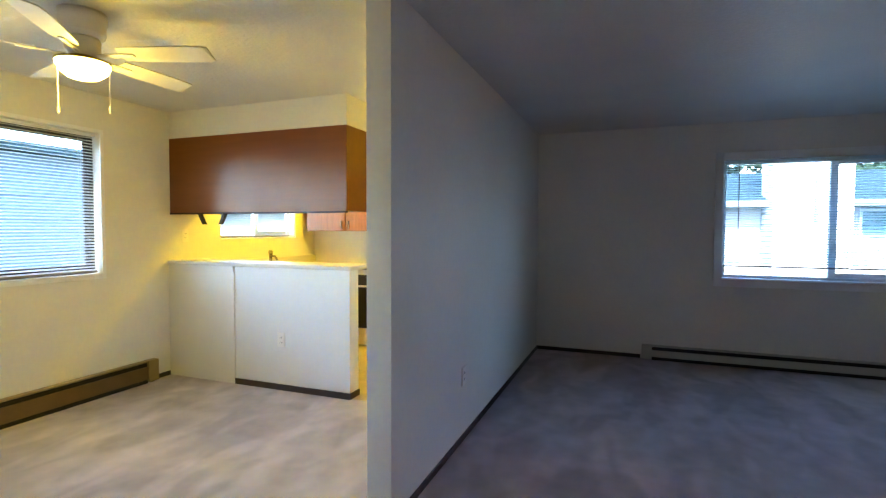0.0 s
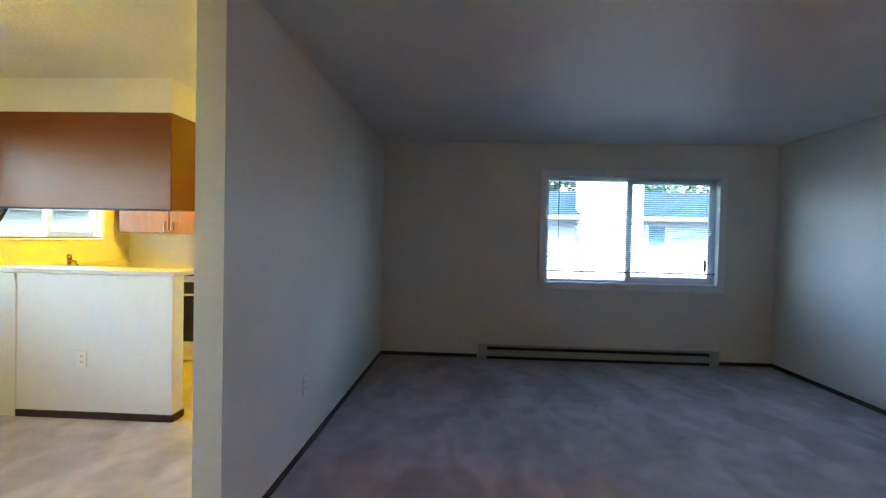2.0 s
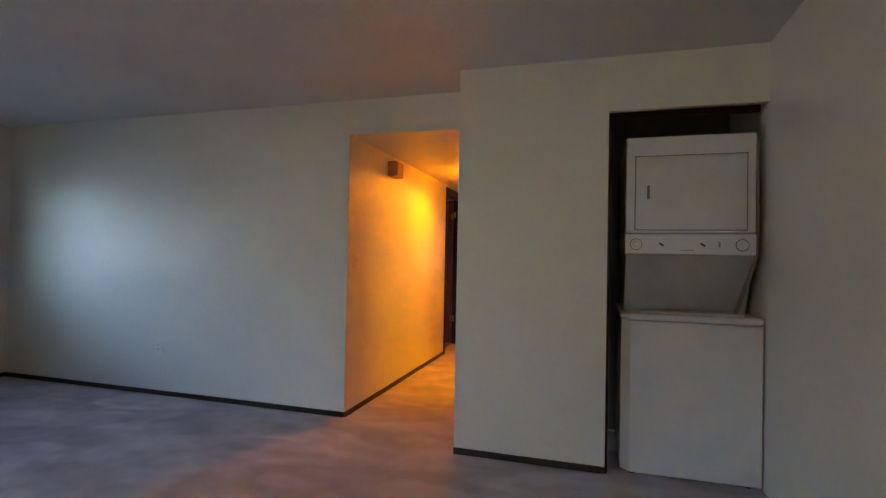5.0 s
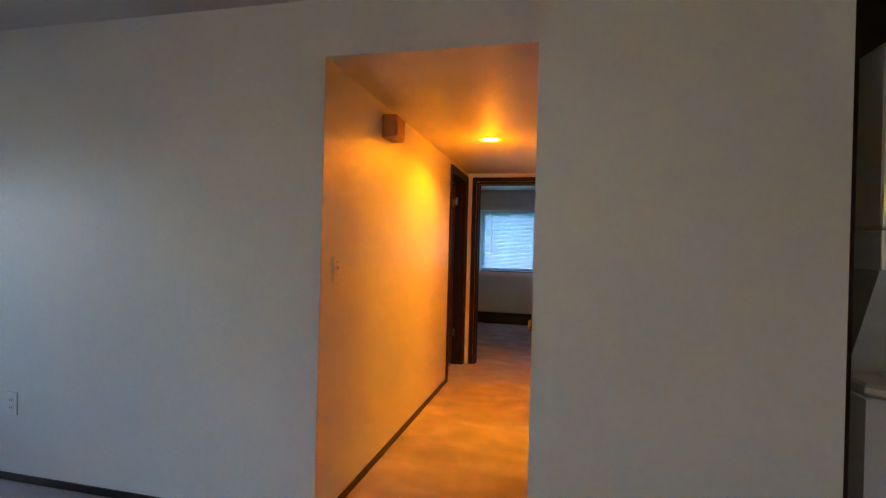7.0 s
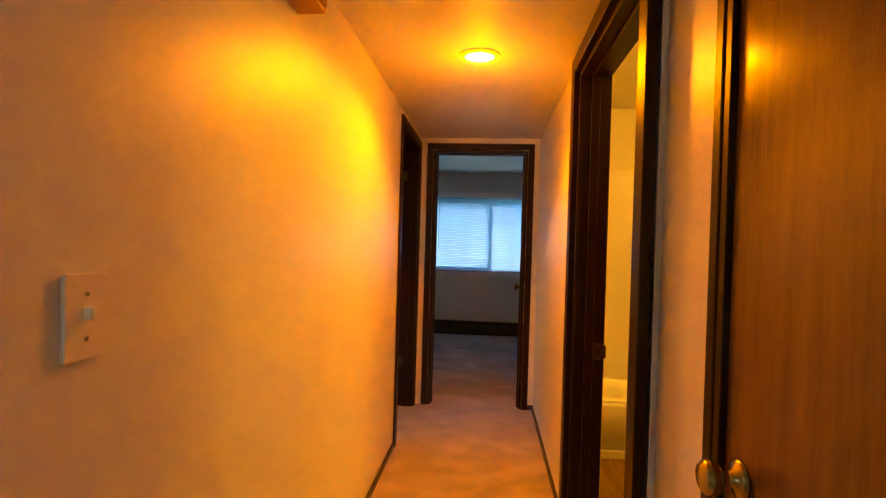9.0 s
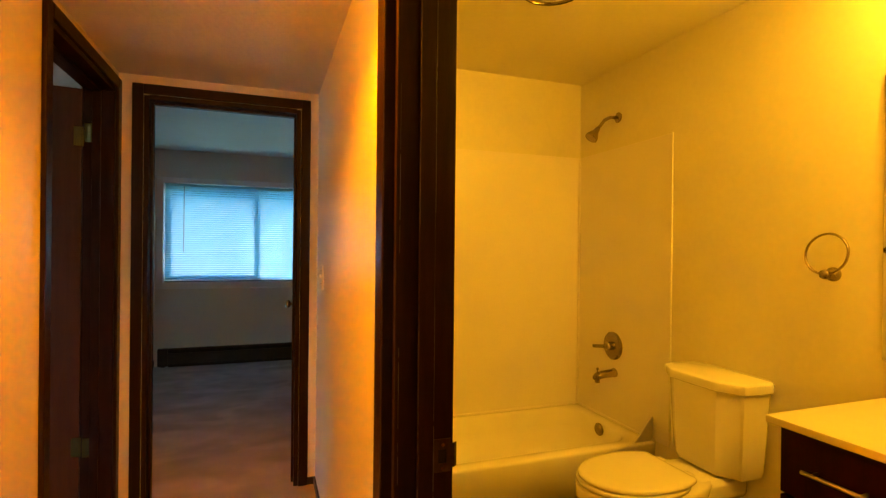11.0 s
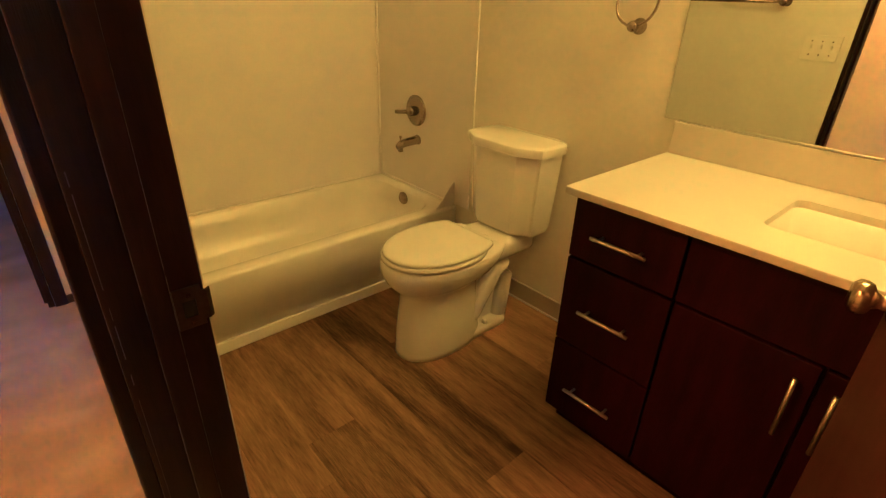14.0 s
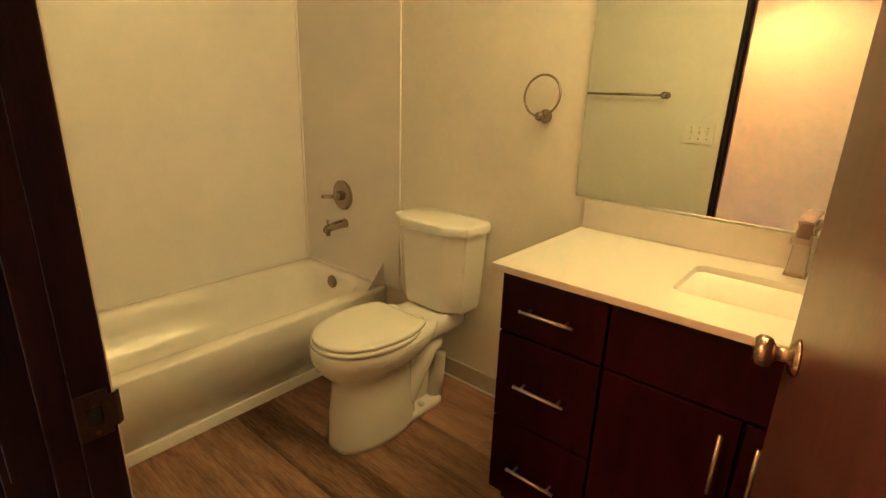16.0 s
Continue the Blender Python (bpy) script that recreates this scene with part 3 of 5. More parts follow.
blind("x", XB, 1, BW[0] + 0.012, BW[1] - 0.012, BW[3] - 0.006, BW[2] + 0.01, 50, "partly open mini blind in the bedroom window, blue of the daylight put into its colour", wand=BW[1] - 0.2, paint=BLUECASTSLAT)
window("window_5", "y", YF, 1, RW, 0.06, "white sliding window of the side bedroom")

# ---------------- heaters, plates ----------------


def heater(axis, face, out, a0, a1, h, front, label, body):
    """An electric baseboard heater: end caps, hood, front panel, dark slots."""
    hb = thing("baseboard_heater", (0, 0, 0), label, "heater")

    def b(p0, p1, q0, q1, z0, z1):
        return (p0, p1, face + out * q0, face + out * q1, z0, z1) if axis == "y" else (face + out * q0, face + out * q1, p0, p1, z0, z1)
    e = 0.10
    part("end_cap", boxes(b(a0, a0 + e, 0, 0.068, 0.012, h), bevel=0.006), body, hb)
    part("end_cap", boxes(b(a1 - e, a1, 0, 0.068, 0.012, h), bevel=0.006), body, hb)
    part("hood", boxes(b(a0 + e, a1 - e, 0, 0.055, h - 0.016, h - 0.002), bevel=0.004), body, hb)
    part("front_panel", boxes(b(a0 + e, a1 - e, 0.052, 0.064, 0.035, h - 0.05), bevel=0.003), front, hb)
    part("air_slot", boxes(b(a0 + e, a1 - e, 0.004, 0.045, 0.02, h - 0.018)), DARKGAP, hb)
    part("foot_strip", boxes(b(a0 + e, a1 - e, 0.03, 0.05, 0.0, 0.02)), DARKGAP, hb)
    for a in (a0 + 0.05, a1 - 0.05):
        part("foot", boxes(b(a - 0.02, a + 0.02, 0.01, 0.05, 0, 0.014)), body, hb)


heater("y", YF, -1, 0.58, 3.23, 0.155, HEATER, "beige steel baseboard heater under the living-room window", HEATER)
heater("x", XL, 1, 1.4, 3.91, 0.20, HEATBR, "brown and olive steel baseboard heater under the dining window", HEATOLIVE)
heater("x", XB, -1, 0.6, 3.08, 0.20, BASEB, "dark baseboard heater under the bedroom window", BASEB)


def plate(axis, face, out, a, z, kind, label, gangs=1):
    w, h = 0.074 + 0.046 * (gangs - 1), 0.122
    p = thing("wall_outlet" if kind == "outlet" else "light_switch", (0, 0, 0), label, "outlet" if kind == "outlet" else "switch")

    def b(p0, p1, q0, q1, z0, z1):
        return (p0, p1, face + out * q0, face + out * q1, z0, z1) if axis == "y" else (face + out * q0, face + out * q1, p0, p1, z0, z1)
    part("cover_plate", boxes(b(a - w / 2, a + w / 2, 0.0005, 0.008, z - h / 2, z + h / 2), bevel=0.0015), PLATE, p)
    for g in range(gangs):
        c = a + (g - (gangs - 1) / 2) * 0.046
        if kind == "outlet":
            for dz in (-0.02, 0.02):
                part("socket", boxes(b(c - 0.016, c + 0.016, 0.006, 0.0105, z + dz - 0.014, z + dz + 0.014), bevel=0.002), PLATE, p)
                part("slot", boxes(b(c - 0.008, c - 0.005, 0.010, 0.0112, z + dz - 0.005, z + dz + 0.006), b(c + 0.005, c + 0.008, 0.010, 0.0112, z + dz - 0.005, z + dz + 0.006)), DARKGAP, p)
        else:
            part("toggle", boxes(b(c - 0.005, c + 0.005, 0.006, 0.020, z - 0.004, z + 0.014), bevel=0.0015), PLATE, p)
            for dz in (-0.032, 0.032):
                part("screw", boxes(b(c - 0.003, c + 0.003, 0.007, 0.0092, z + dz - 0.003, z + dz + 0.003)), NICKEL, p)


plate("x", -0.54, 1, 3.70, 0.42, "outlet", "ivory duplex outlet on the partition wall")
plate("x", XR, -1, 4.48, 0.415, "outlet", "ivory duplex outlet on the living-room wall")
plate("y", 4.09, -1, -2.29, 0.43, "outlet", "white duplex outlet on the peninsula panel")
plate("x", XL, 1, 4.27, 1.30, "outlet", "ivory duplex outlet above the bar top")
plate("x", XL, 1, 2.45, 0.43, "outlet", "ivory duplex outlet beside the dining heater")
plate("y", YH, -1, 3.988, 1.2, "switch", "ivory light switch on the hall wall")
plate("y", YJ, 1, 7.08, 1.17, "switch", "ivory light switch at the hall's end")
plate("y", YJ - 0.125, -1, 5.742 + BX, 1.131, "switch", "ivory three-gang switch beside the bathroom door", 3)

# brown door chime high on the hall wall
ch = thing("door_chime", (0, 0, 0), "brown plastic door chime box on the hall wall", "chime")
part("case", boxes((4.572, 4.745, YH - 0.088, YH - 0.001, 1.972, 2.112), bevel=0.006), CHIME, ch)
part("grille", boxes((4.568, 4.5725, YH - 0.078, YH - 0.012, 1.985, 2.10), bevel=0.001), CHIME, ch)
part("front_cover", boxes((4.586, 4.731, YH - 0.095, YH - 0.088, 1.985, 2.10), bevel=0.004), CHIMEGRILL, ch, "tan cloth front cover")

# recessed lamp in the hall ceiling
dl = thing("recessed_light", (5.61, 2.175, HH), "lit round recessed light in the hall ceiling", "light")
part("trim_ring", lathe(bmesh.new(), [(0.068, 0), (0.095, 0), (0.095, -0.006), (0.068, -0.009)], "z", n=32, cap0=False, cap1=False), TRIM, dl, "white trim ring")
part("lens", lathe(bmesh.new(), [(0.068, -0.003), (0.066, -0.005)], "z", n=32), CANLENS, dl, "glowing warm lens")

# ---------------- dining: ceiling fan ----------------
fan = thing("ceiling_fan", (-2.114, 2.385, H), "white five-blade ceiling fan with lit glass bowl", "ceiling fan")
part("canopy", lathe(bmesh.new(), [(0.105, 0), (0.108, -0.045), (0.101, -0.05), (0.101, -0.10), (0.095, -0.115), (0.075, -0.125)], n=36), FANWHITE, fan, smooth=True)
part("motor_hub", lathe(bmesh.new(), [(0.07, -0.115), (0.078, -0.14), (0.078, -0.18), (0.065, -0.195), (0.055, -0.22)], n=36), FANWHITE, fan, smooth=True)
part("light_fitter", lathe(bmesh.new(), [(0.05, -0.212), (0.10, -0.230), (0.122, -0.238), (0.122, -0.248)], n=36), BRASS, fan, "brass light fitter", True)
part("glass_bowl", lathe(bmesh.new(), [(0.118, -0.246), (0.116, -0.262), (0.100, -0.292), (0.070, -0.316), (0.03, -0.328), (0.002, -0.330)], n=36), GLOBE, fan, "glowing white glass bowl", True)
for k in range(5):
    a = radians(20 + 72 * k)
    bm = bmesh.new()
    rows = []
    for r, w in ((0.19, 0.045), (0.24, 0.058), (0.40, 0.066), (0.56, 0.068), (0.625, 0.062), (0.645, 0.045)):
        rows.append([(r, -w, 0.014), (r, w, -0.014), (r, w, -0.008), (r, -w, 0.020)])
    ring_loft(bm, rows)
    bld = part("blade", bm, FANWHITE, fan)
    bld.matrix_parent_inverse = Matrix()
    bld.matrix_basis = pose(0, 0, -0.205, 0, 0, math.degrees(a))
    bm = boxes((0.07, 0.26, -0.014, 0.014, -0.008, 0.0), bevel=0.003)
    arm = part("blade_iron", bm, FANWHITE, fan)
    arm.matrix_basis = pose(0, 0, -0.206, -11, 0, math.degrees(a))
for dx, dy in ((-0.109, -0.049), (0.109, 0.049)):
    bm = bmesh.new()
    tube(bm, [(dx, dy, -0.238), (dx * 1.05, dy * 1.06, -0.27), (dx * 1.05, dy * 1.06, -0.46)], 0.0024, 6)
    lathe(bm, [(0.001, -0.457), (0.006, -0.467), (0.006, -0.488), (0.002, -0.496)], "z", (dx * 1.05, dy * 1.06, 0), 10)
    part("pull_chain", bm, FANWHITE, fan, "pale beaded pull chain")

# ---------------- kitchen ----------------
PY = 4.09     # peninsula front
pen = thing("peninsula", (0, 0, 0), "white panelled kitchen peninsula with a raised bar top", "counter")
part("left_panel", boxes((XL + 0.001, -2.80, PY - 0.006, PY + 0.09, 0.0, 1.035)), PANEL, pen)
part("right_panel", boxes((-2.785, -1.625, PY, PY + 0.09, 0.0, 1.035)), PANEL, pen)
part("seam_strip", boxes((-2.80, -2.785, PY - 0.012, PY + 0.05, 0.0, 0.985), bevel=0.003), PANEL, pen)
part("end_panel", boxes((-1.69, -1.6255, PY + 0.092, PY + 0.135, 0.0, 1.035)), PANEL, pen)
part("bar_top", boxes((XL + 0.001, -1.60, PY - 0.022, PY + 0.30, 1.037, 1.072), bevel=0.006), QUARTZ, pen, "pale laminate bar top")
part("plinth_strip", boxes((-2.785, -1.62, PY - 0.011, PY - 0.001, 0, 0.05)), BASEB, pen, "dark brown baseboard strip")
part("plinth_strip", boxes((-1.624, -1.614, PY, PY + 0.135, 0, 0.05)), BASEB, pen, "dark brown baseboard strip")
part("base_cabinet", boxes((XL + 0.001, -2.25, PY + 0.14, PY + 0.64, 0.09, 0.88)), HONEY, pen, "honey wood base cabinets")
part("worktop", boxes((XL + 0.001, -2.24, PY + 0.135, PY + 0.66, 0.881, 0.915), bevel=0.005), QUARTZ, pen)

hang = thing("hanging_cabinet", (0, 0, 0), "dark brown wooden cabinet hung above the peninsula", "cabinet")
part("back_panel", boxes((XL + 0.001, -1.66, 4.11, 4.122, 1.505, 2.195), bevel=0.002), KCAB, hang)
part("body", boxes((XL + 0.001, -1.661, 4.1225, 4.43, 1.515, 2.194)), KCAB, hang)
part("light_rail", boxes((XL + 0.001, -1.655, 4.106, 4.118, 1.497, 1.512), bevel=0.002), DARKWOOD, hang)
structure(part("soffit", boxes((XL + 0.001, -1.66, 4.112, 4.43, 2.196, H - 0.001)), PAINT), "white drywall soffit above the cabinet", "soffit")
for x, s in ((-3.235, 1), (-2.99, -1)):
    br = thing("paper_towel_arm", (0, 0, 0), "dark plastic arm of a towel holder under the cabinet", "holder")
    bm = bmesh.new()
    rows = []
    for z, dx in ((1.514, -0.03 * s), (1.47, -0.01 * s), (1.405, 0.03 * s)):
        rows.append([(x + dx - 0.015, 4.16, z), (x + dx + 0.015, 4.16, z), (x + dx + 0.015, 4.19, z), (x + dx - 0.015, 4.19, z)])
    ring_loft(bm, rows)
    part("arm", bm, BLACKPL, br)

sinkrun = thing("sink_counter", (0, 0, 0), "honey wood base cabinets with a pale worktop under the kitchen window", "counter")
part("base_cabinet", boxes((XL + 0.001, -2.98, 4.76, YF - 0.002, 0.09, 0.88)), HONEY, sinkrun)
part("worktop", boxes((XL + 0.001, -2.955, 4.76, YF - 0.002, 0.881, 0.915), bevel=0.005), QUARTZ, sinkrun)
part("splash_back", boxes((XL + 0.001, XL + 0.02, 4.76, YF - 0.002, 0.916, 1.02)), QUARTZ, sinkrun)
part("sink_bowl", boxes((-3.42, -3.06, 5.0, 5.68, 0.9155, 0.921), bevel=0.002), SOAP, sinkrun, "steel sink rim")
kf = thing("kitchen_faucet", (0, 0, 0), "chrome kitchen faucet behind the sink", "faucet")
bm = bmesh.new()
lathe(bm, [(0.028, 0.921), (0.026, 0.94), (0.018, 0.95), (0.018, 1.06), (0.024, 1.075), (0.024, 1.11), (0.012, 1.12)], "z", (-3.43, 5.33, 0), 16)
part("body", bm, NICKEL, kf, smooth=True)
bm = bmesh.new()
tube(bm, [(-3.43, 5.33, 1.03), (-3.38, 5.29, 1.06), (-3.30, 5.25, 1.055), (-3.26, 5.23, 1.02)], 0.011, 10)
part("spout", bm, NICKEL, kf, smooth=True)

for x0, x1, z0 in ((-3.45, -2.872, 1.34), (-2.868, -2.29, 1.34), (-2.28, -1.52, 1.62), (-1.51, -0.70, 1.34)):
    wc = thing("wall_cabinet", (0, 0, 0), "honey-brown wooden kitchen wall cabinet", "cabinet", "kitchen wall cabinets")
    part("body", boxes((x0, x1, 6.06, YF - 0.001, z0, 2.19)), HONEY, wc)
    d = part("door", boxes((x0 + 0.006, x1 - 0.006, 6.04, 6.0585, z0 + 0.004, 2.185), bevel=0.003), HONEY, wc)
    hx = x1 - 0.05 if x0 < -3 else x0 + 0.05
    part("handle", boxes((hx - 0.008, hx + 0.008, 6.018, 6.0395, z0 + 0.03, z0 + 0.13), bevel=0.004), NICKEL, d, "metal pull")
structure(part("kitchen_soffit", boxes((XL + 0.001, -0.667, 6.03, YF - 0.001, 2.192, H - 0.001)), PAINT), "white drywall soffit over the wall cabinets", "soffit")

rng = thing("range", (0, 0, 0), "white kitchen range with a black oven door", "stove")
part("body", boxes((-2.62, -1.87, 5.72, 6.33, 0.02, 0.90), bevel=0.004), ENAMEL, rng)
part("cooktop", boxes((-2.625, -1.865, 5.70, 6.335, 0.901, 0.925), bevel=0.006), BLACKPL, rng, "black cooktop")
od = part("oven_door", boxes((-2.60, -1.89, 5.695, 5.718, 0.22, 0.84), bevel=0.006), BLACKPL, rng, "black glass oven door")
part("handle", boxes((-2.56, -1.93, 5.655, 5.675, 0.70, 0.72), (-2.56, -2.54, 5.67, 5.697, 0.70, 0.72), (-1.95, -1.93, 5.67, 5.697, 0.70, 0.72), bevel=0.004), ENAMEL, od, "white oven handle")
part("back_guard", boxes((-2.62, -1.87, 6.27, 6.335, 0.926, 1.10), bevel=0.01), ENAMEL, rng)
bc = thing("base_cabinet", (0, 0, 0), "honey wood kitchen base cabinet with pale worktop", "cabinet")
part("body", boxes((-2.955, -2.63, 5.74, YF - 0.002, 0.09, 0.88)), HONEY, bc)
part("worktop", boxes((-2.954, -2.628, 5.72, YF - 0.002, 0.881, 0.915), bevel=0.004), QUARTZ, bc)
bc = thing("base_cabinet", (0, 0, 0), "honey wood kitchen base cabinet with pale worktop", "cabinet")
part("body", boxes((-1.86, -0.667, 5.74, YF - 0.002, 0.09, 0.88)), HONEY, bc)
part("worktop", boxes((-1.862, -0.667, 5.72, YF - 0.002, 0.881, 0.915), bevel=0.004), QUARTZ, bc)
# Fixture added out of view to go with the kitchen lamp; its shade doesn't glow.
kl = thing("added_kitchen_light", (-2.2, 5.3, H), "unseen round ceiling light added over the kitchen", "light")
part("shade", lathe(bmesh.new(), [(0.16, 0), (0.16, -0.02), (0.13, -0.035), (0.02, -0.04)], n=28), TRIM, kl, smooth=True)

# ---------------- laundry: stacked washer and dryer ----------------
wd = thing("washer_dryer", (0, 0, 0), "white stacked washer and dryer in the laundry closet", "washing machine")
WX, WY0, WY1 = 3.455, -0.022, 0.697
def chamfered(x0, x1, y0, y1, z, g):
    """An outline with its two front corners cut off."""
    return [(x0 + g * 0.2, y0, z), (x0, y0 + g * 0.2, z), (x0, y1 - g, z), (x0 + g * 0.85, y1, z), (x1, y1, z), (x1, y0, z)]


def chamfered_block(x0, x1, y0, y1, z0, z1, g, r):
    return ring_loft(bmesh.new(), [chamfered(x0 + r, x1, y0 + r, y1 - r, z0, g), chamfered(x0, x1, y0, y1, z0 + r, g), chamfered(x0, x1, y0, y1, z1 - r, g), chamfered(x0 + r, x1, y0 + r, y1 - r, z1, g)])


part("washer_body", chamfered_block(WX, 4.13, WY0, WY1 + 0.012, 0.02, 0.895, 0.050, 0.006), ENAMEL, wd)
part("deck_gap", boxes((WX + 0.09, 4.12, WY0 + 0.03, WY1 - 0.02, 0.8955, 0.9005)), GREYPL, wd)
part("washer_lid_deck", chamfered_block(WX - 0.006, 4.13, WY0, WY1 + 0.018, 0.901, 0.938, 0.054, 0.010), ENAMEL, wd)
part("lid", boxes((WX + 0.05, 3.64, 0.06, 0.60, 0.9385, 0.948), bevel=0.003), ENAMEL, wd)
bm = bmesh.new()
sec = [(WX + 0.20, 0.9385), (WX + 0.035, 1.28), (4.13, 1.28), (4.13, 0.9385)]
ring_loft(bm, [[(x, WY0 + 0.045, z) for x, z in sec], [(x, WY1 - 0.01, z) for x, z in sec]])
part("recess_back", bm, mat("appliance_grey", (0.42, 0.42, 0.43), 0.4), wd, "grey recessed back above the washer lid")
part("control_panel", boxes((WX + 0.01, 4.13, WY0 + 0.04, WY1, 1.282, 1.40), bevel=0.006), ENAMEL, wd)
part("dryer_body", boxes((WX + 0.014, 4.13, WY0 + 0.04, WY1 - 0.002, 1.404, 1.965), bevel=0.012), ENAMEL, wd)
dd = part("dryer_door", boxes((WX + 0.004, WX + 0.0135, 0.066, 0.640, 1.425, 1.848), bevel=0.004), ENAMEL, wd)
part("door_gap", boxes((WX + 0.0125, WX + 0.0138, 0.060, 0.646, 1.419, 1.854)), GREYPL, dd)
part("finger_grip", boxes((WX + 0.001, WX + 0.0038, 0.565, 0.58, 1.60, 1.68), bevel=0.002), GREYPL, dd, "grey finger grip")
for y, r, m_ in ((0.636, 0.030, GREYPL), (0.086, 0.030, BLACKPL)):
    part("dial", lathe(bmesh.new(), [(r, WX + 0.009), (r, WX + 0.004), (r * 0.55, WX + 0.002), (r * 0.5, WX - 0.014)], "x", (0, y, 1.338), 28), m_ if r > 0.031 else ENAMEL, wd)
    part("dial_ring", lathe(bmesh.new(), [(r + 0.004, WX + 0.0085), (r + 0.004, WX + 0.006)], "x", (0, y, 1.338), 28), m_, wd, "dark dial ring")
for y in (0.50, 0.285):
    bm = bmesh.new()
    tube(bm, [(WX + 0.006, y + 0.012, 1.346), (WX + 0.006, y - 0.012, 1.332)], 0.005, 8)
    part("selector", bm, BLACKPL, wd)
part("selector", boxes((WX + 0.002, WX + 0.0095, 0.196, 0.204, 1.325, 1.355)), GREYPL, wd)
part("label_bar", boxes((WX + 0.0085, WX + 0.0095, 0.33, 0.40, 1.305, 1.309)), GREYPL, wd)
bm = bmesh.new()
tube(bm, [(WX + 0.06, WY0 + 0.026, 1.97), (WX + 0.05, WY0 + 0.024, 1.38), (WX + 0.055, WY0 + 0.03, 1.26), (WX + 0.13, WY0 + 0.11, 0.945)], 0.011, 10)
part("drain_hose", bm, GREYPL, wd, "grey drain hose")
for y in (0.04, 0.64):
    part("foot", lathe(bmesh.new(), [(0.02, 0), (0.02, 0.022)], "z", (WX + 0.06, y, 0), 12), BLACKPL, wd)
    part("foot", lathe(bmesh.new(), [(0.02, 0), (0.02, 0.022)], "z", (4.06, y, 0), 12), BLACKPL, wd)
lf = structure(new("laundry_frame"), "dark track along the laundry opening", "trim")
part("track", boxes((XJ + 0.047, XJ + 0.09, 0.0, 0.793, 2.085, 2.118)), DARKWOOD, lf)
part("jamb", boxes((XJ + 0.006, XJ + 0.044, 0.780, 0.7945, 0.0, 2.084)), DARKWOOD, lf)

# ---------------- bathroom ----------------
TX0, TX1, TY0, TY1, TZ = 6.674, XT - 0.004, YW + 0.004, YD - 0.129, 0.317
tub = thing("bathtub", (BX, BY, 0), "white enamel alcove bathtub with a flat apron", "bathtub")
bm = bmesh.new()


def rect_ring(x0, x1, y0, y1, z, r, n=8):
    """A rectangle with round corners."""
    out = []
    for (px, py), a0 in (((x1 - r, y1 - r), 0), ((x0 + r, y1 - r), 90), ((x0 + r, y0 + r), 180), ((x1 - r, y0 + r), 270)):
        for i in range(n + 1):
            a = radians(a0 + 90 * i / n)
            out.append((px + r * math.cos(a), py + r * math.sin(a), z))
    return out


rows = [rect_ring(TX0 + 0.012, TX1, TY0, TY1, 0.02, 0.004), rect_ring(TX0 + 0.006, TX1, TY0, TY1, TZ - 0.05, 0.006), rect_ring(TX0, TX1, TY0, TY1, TZ - 0.016, 0.008), rect_ring(TX0 + 0.002, TX1 - 0.002, TY0 + 0.002, TY1 - 0.002, TZ - 0.006, 0.01), rect_ring(TX0 + 0.010, TX1 - 0.006, TY0 + 0.008, TY1 - 0.008, TZ, 0.014),
        rect_ring(TX0 + 0.075, TX1 - 0.045, TY0 + 0.075, TY1 - 0.075, TZ - 0.002, 0.12), rect_ring(TX0 + 0.088, TX1 - 0.055, TY0 + 0.085, TY1 - 0.088, TZ - 0.012, 0.12), rect_ring(TX0 + 0.10, TX1 - 0.07, TY0 + 0.10, TY1 - 0.13, TZ - 0.09, 0.13), rect_ring(TX0 + 0.13, TX1 - 0.10, TY0 + 0.13, TY1 - 0.25, 0.12, 0.13), rect_ring(TX0 + 0.19, TX1 - 0.16, TY0 + 0.20, TY1 - 0.34, 0.08, 0.11)]
ring_loft(bm, rows)
part("basin", bm, TUBM, tub, smooth=True)
part("apron_foot", boxes((TX0 + 0.001, TX0 + 0.05, TY0, TY1, FB, 0.019), bevel=0.004), TUBM, tub)
part("overflow_plate", lathe(bmesh.new(), [(0.036, TY0 + 0.098), (0.036, TY0 + 0.106), (0.028, TY0 + 0.114), (0.006, TY0 + 0.115)], "y", (7.015, 0, 0.276), 24), NICKEL, tub, "brushed nickel overflow plate", True)
bm = bmesh.new()
tri = [(TY0 + 0.008, TZ + 0.001), (TY0 + 0.125, TZ + 0.001), (TY0 + 0.105, TZ + 0.02), (TY0 + 0.014, TZ + 0.125), (TY0 + 0.008, TZ + 0.125)]
ring_loft(bm, [[(TX0 + 0.018, y, z) for y, z in tri], [(TX0 + 0.028, y, z) for y, z in tri]])
part("splash_guard", bm, SURR, tub, "corner splash guard")

sur = thing("tub_surround", (BX, BY, 0), "glossy white wall panels around the bathtub", "tub surround")
part("back_panel", boxes((XT - 0.010, XT - 0.001, TY0 + 0.008, TY1 - 0.006, TZ - 0.002, 1.92), bevel=0.002), SURR, sur)
part("plumbing_panel", boxes((6.585, XT - 0.012, YW + 0.001, YW + 0.009, TZ + 0.004, 1.92), bevel=0.002), SURR, sur)
part("side_panel", boxes((6.585, XT - 0.012, YD - 0.134, YD - 0.126, TZ + 0.004, 1.92), bevel=0.002), SURR, sur)
part("edge_trim", boxes((6.578, 6.586, YW + 0.001, YW + 0.011, 0.40, 1.925), bevel=0.003), CAULK, sur, "pale vertical edge strip")
part("corner_bead", boxes((XT - 0.022, XT - 0.010, YW + 0.009, YW + 0.021, TZ + 0.004, 1.91), bevel=0.004), SURR, sur)

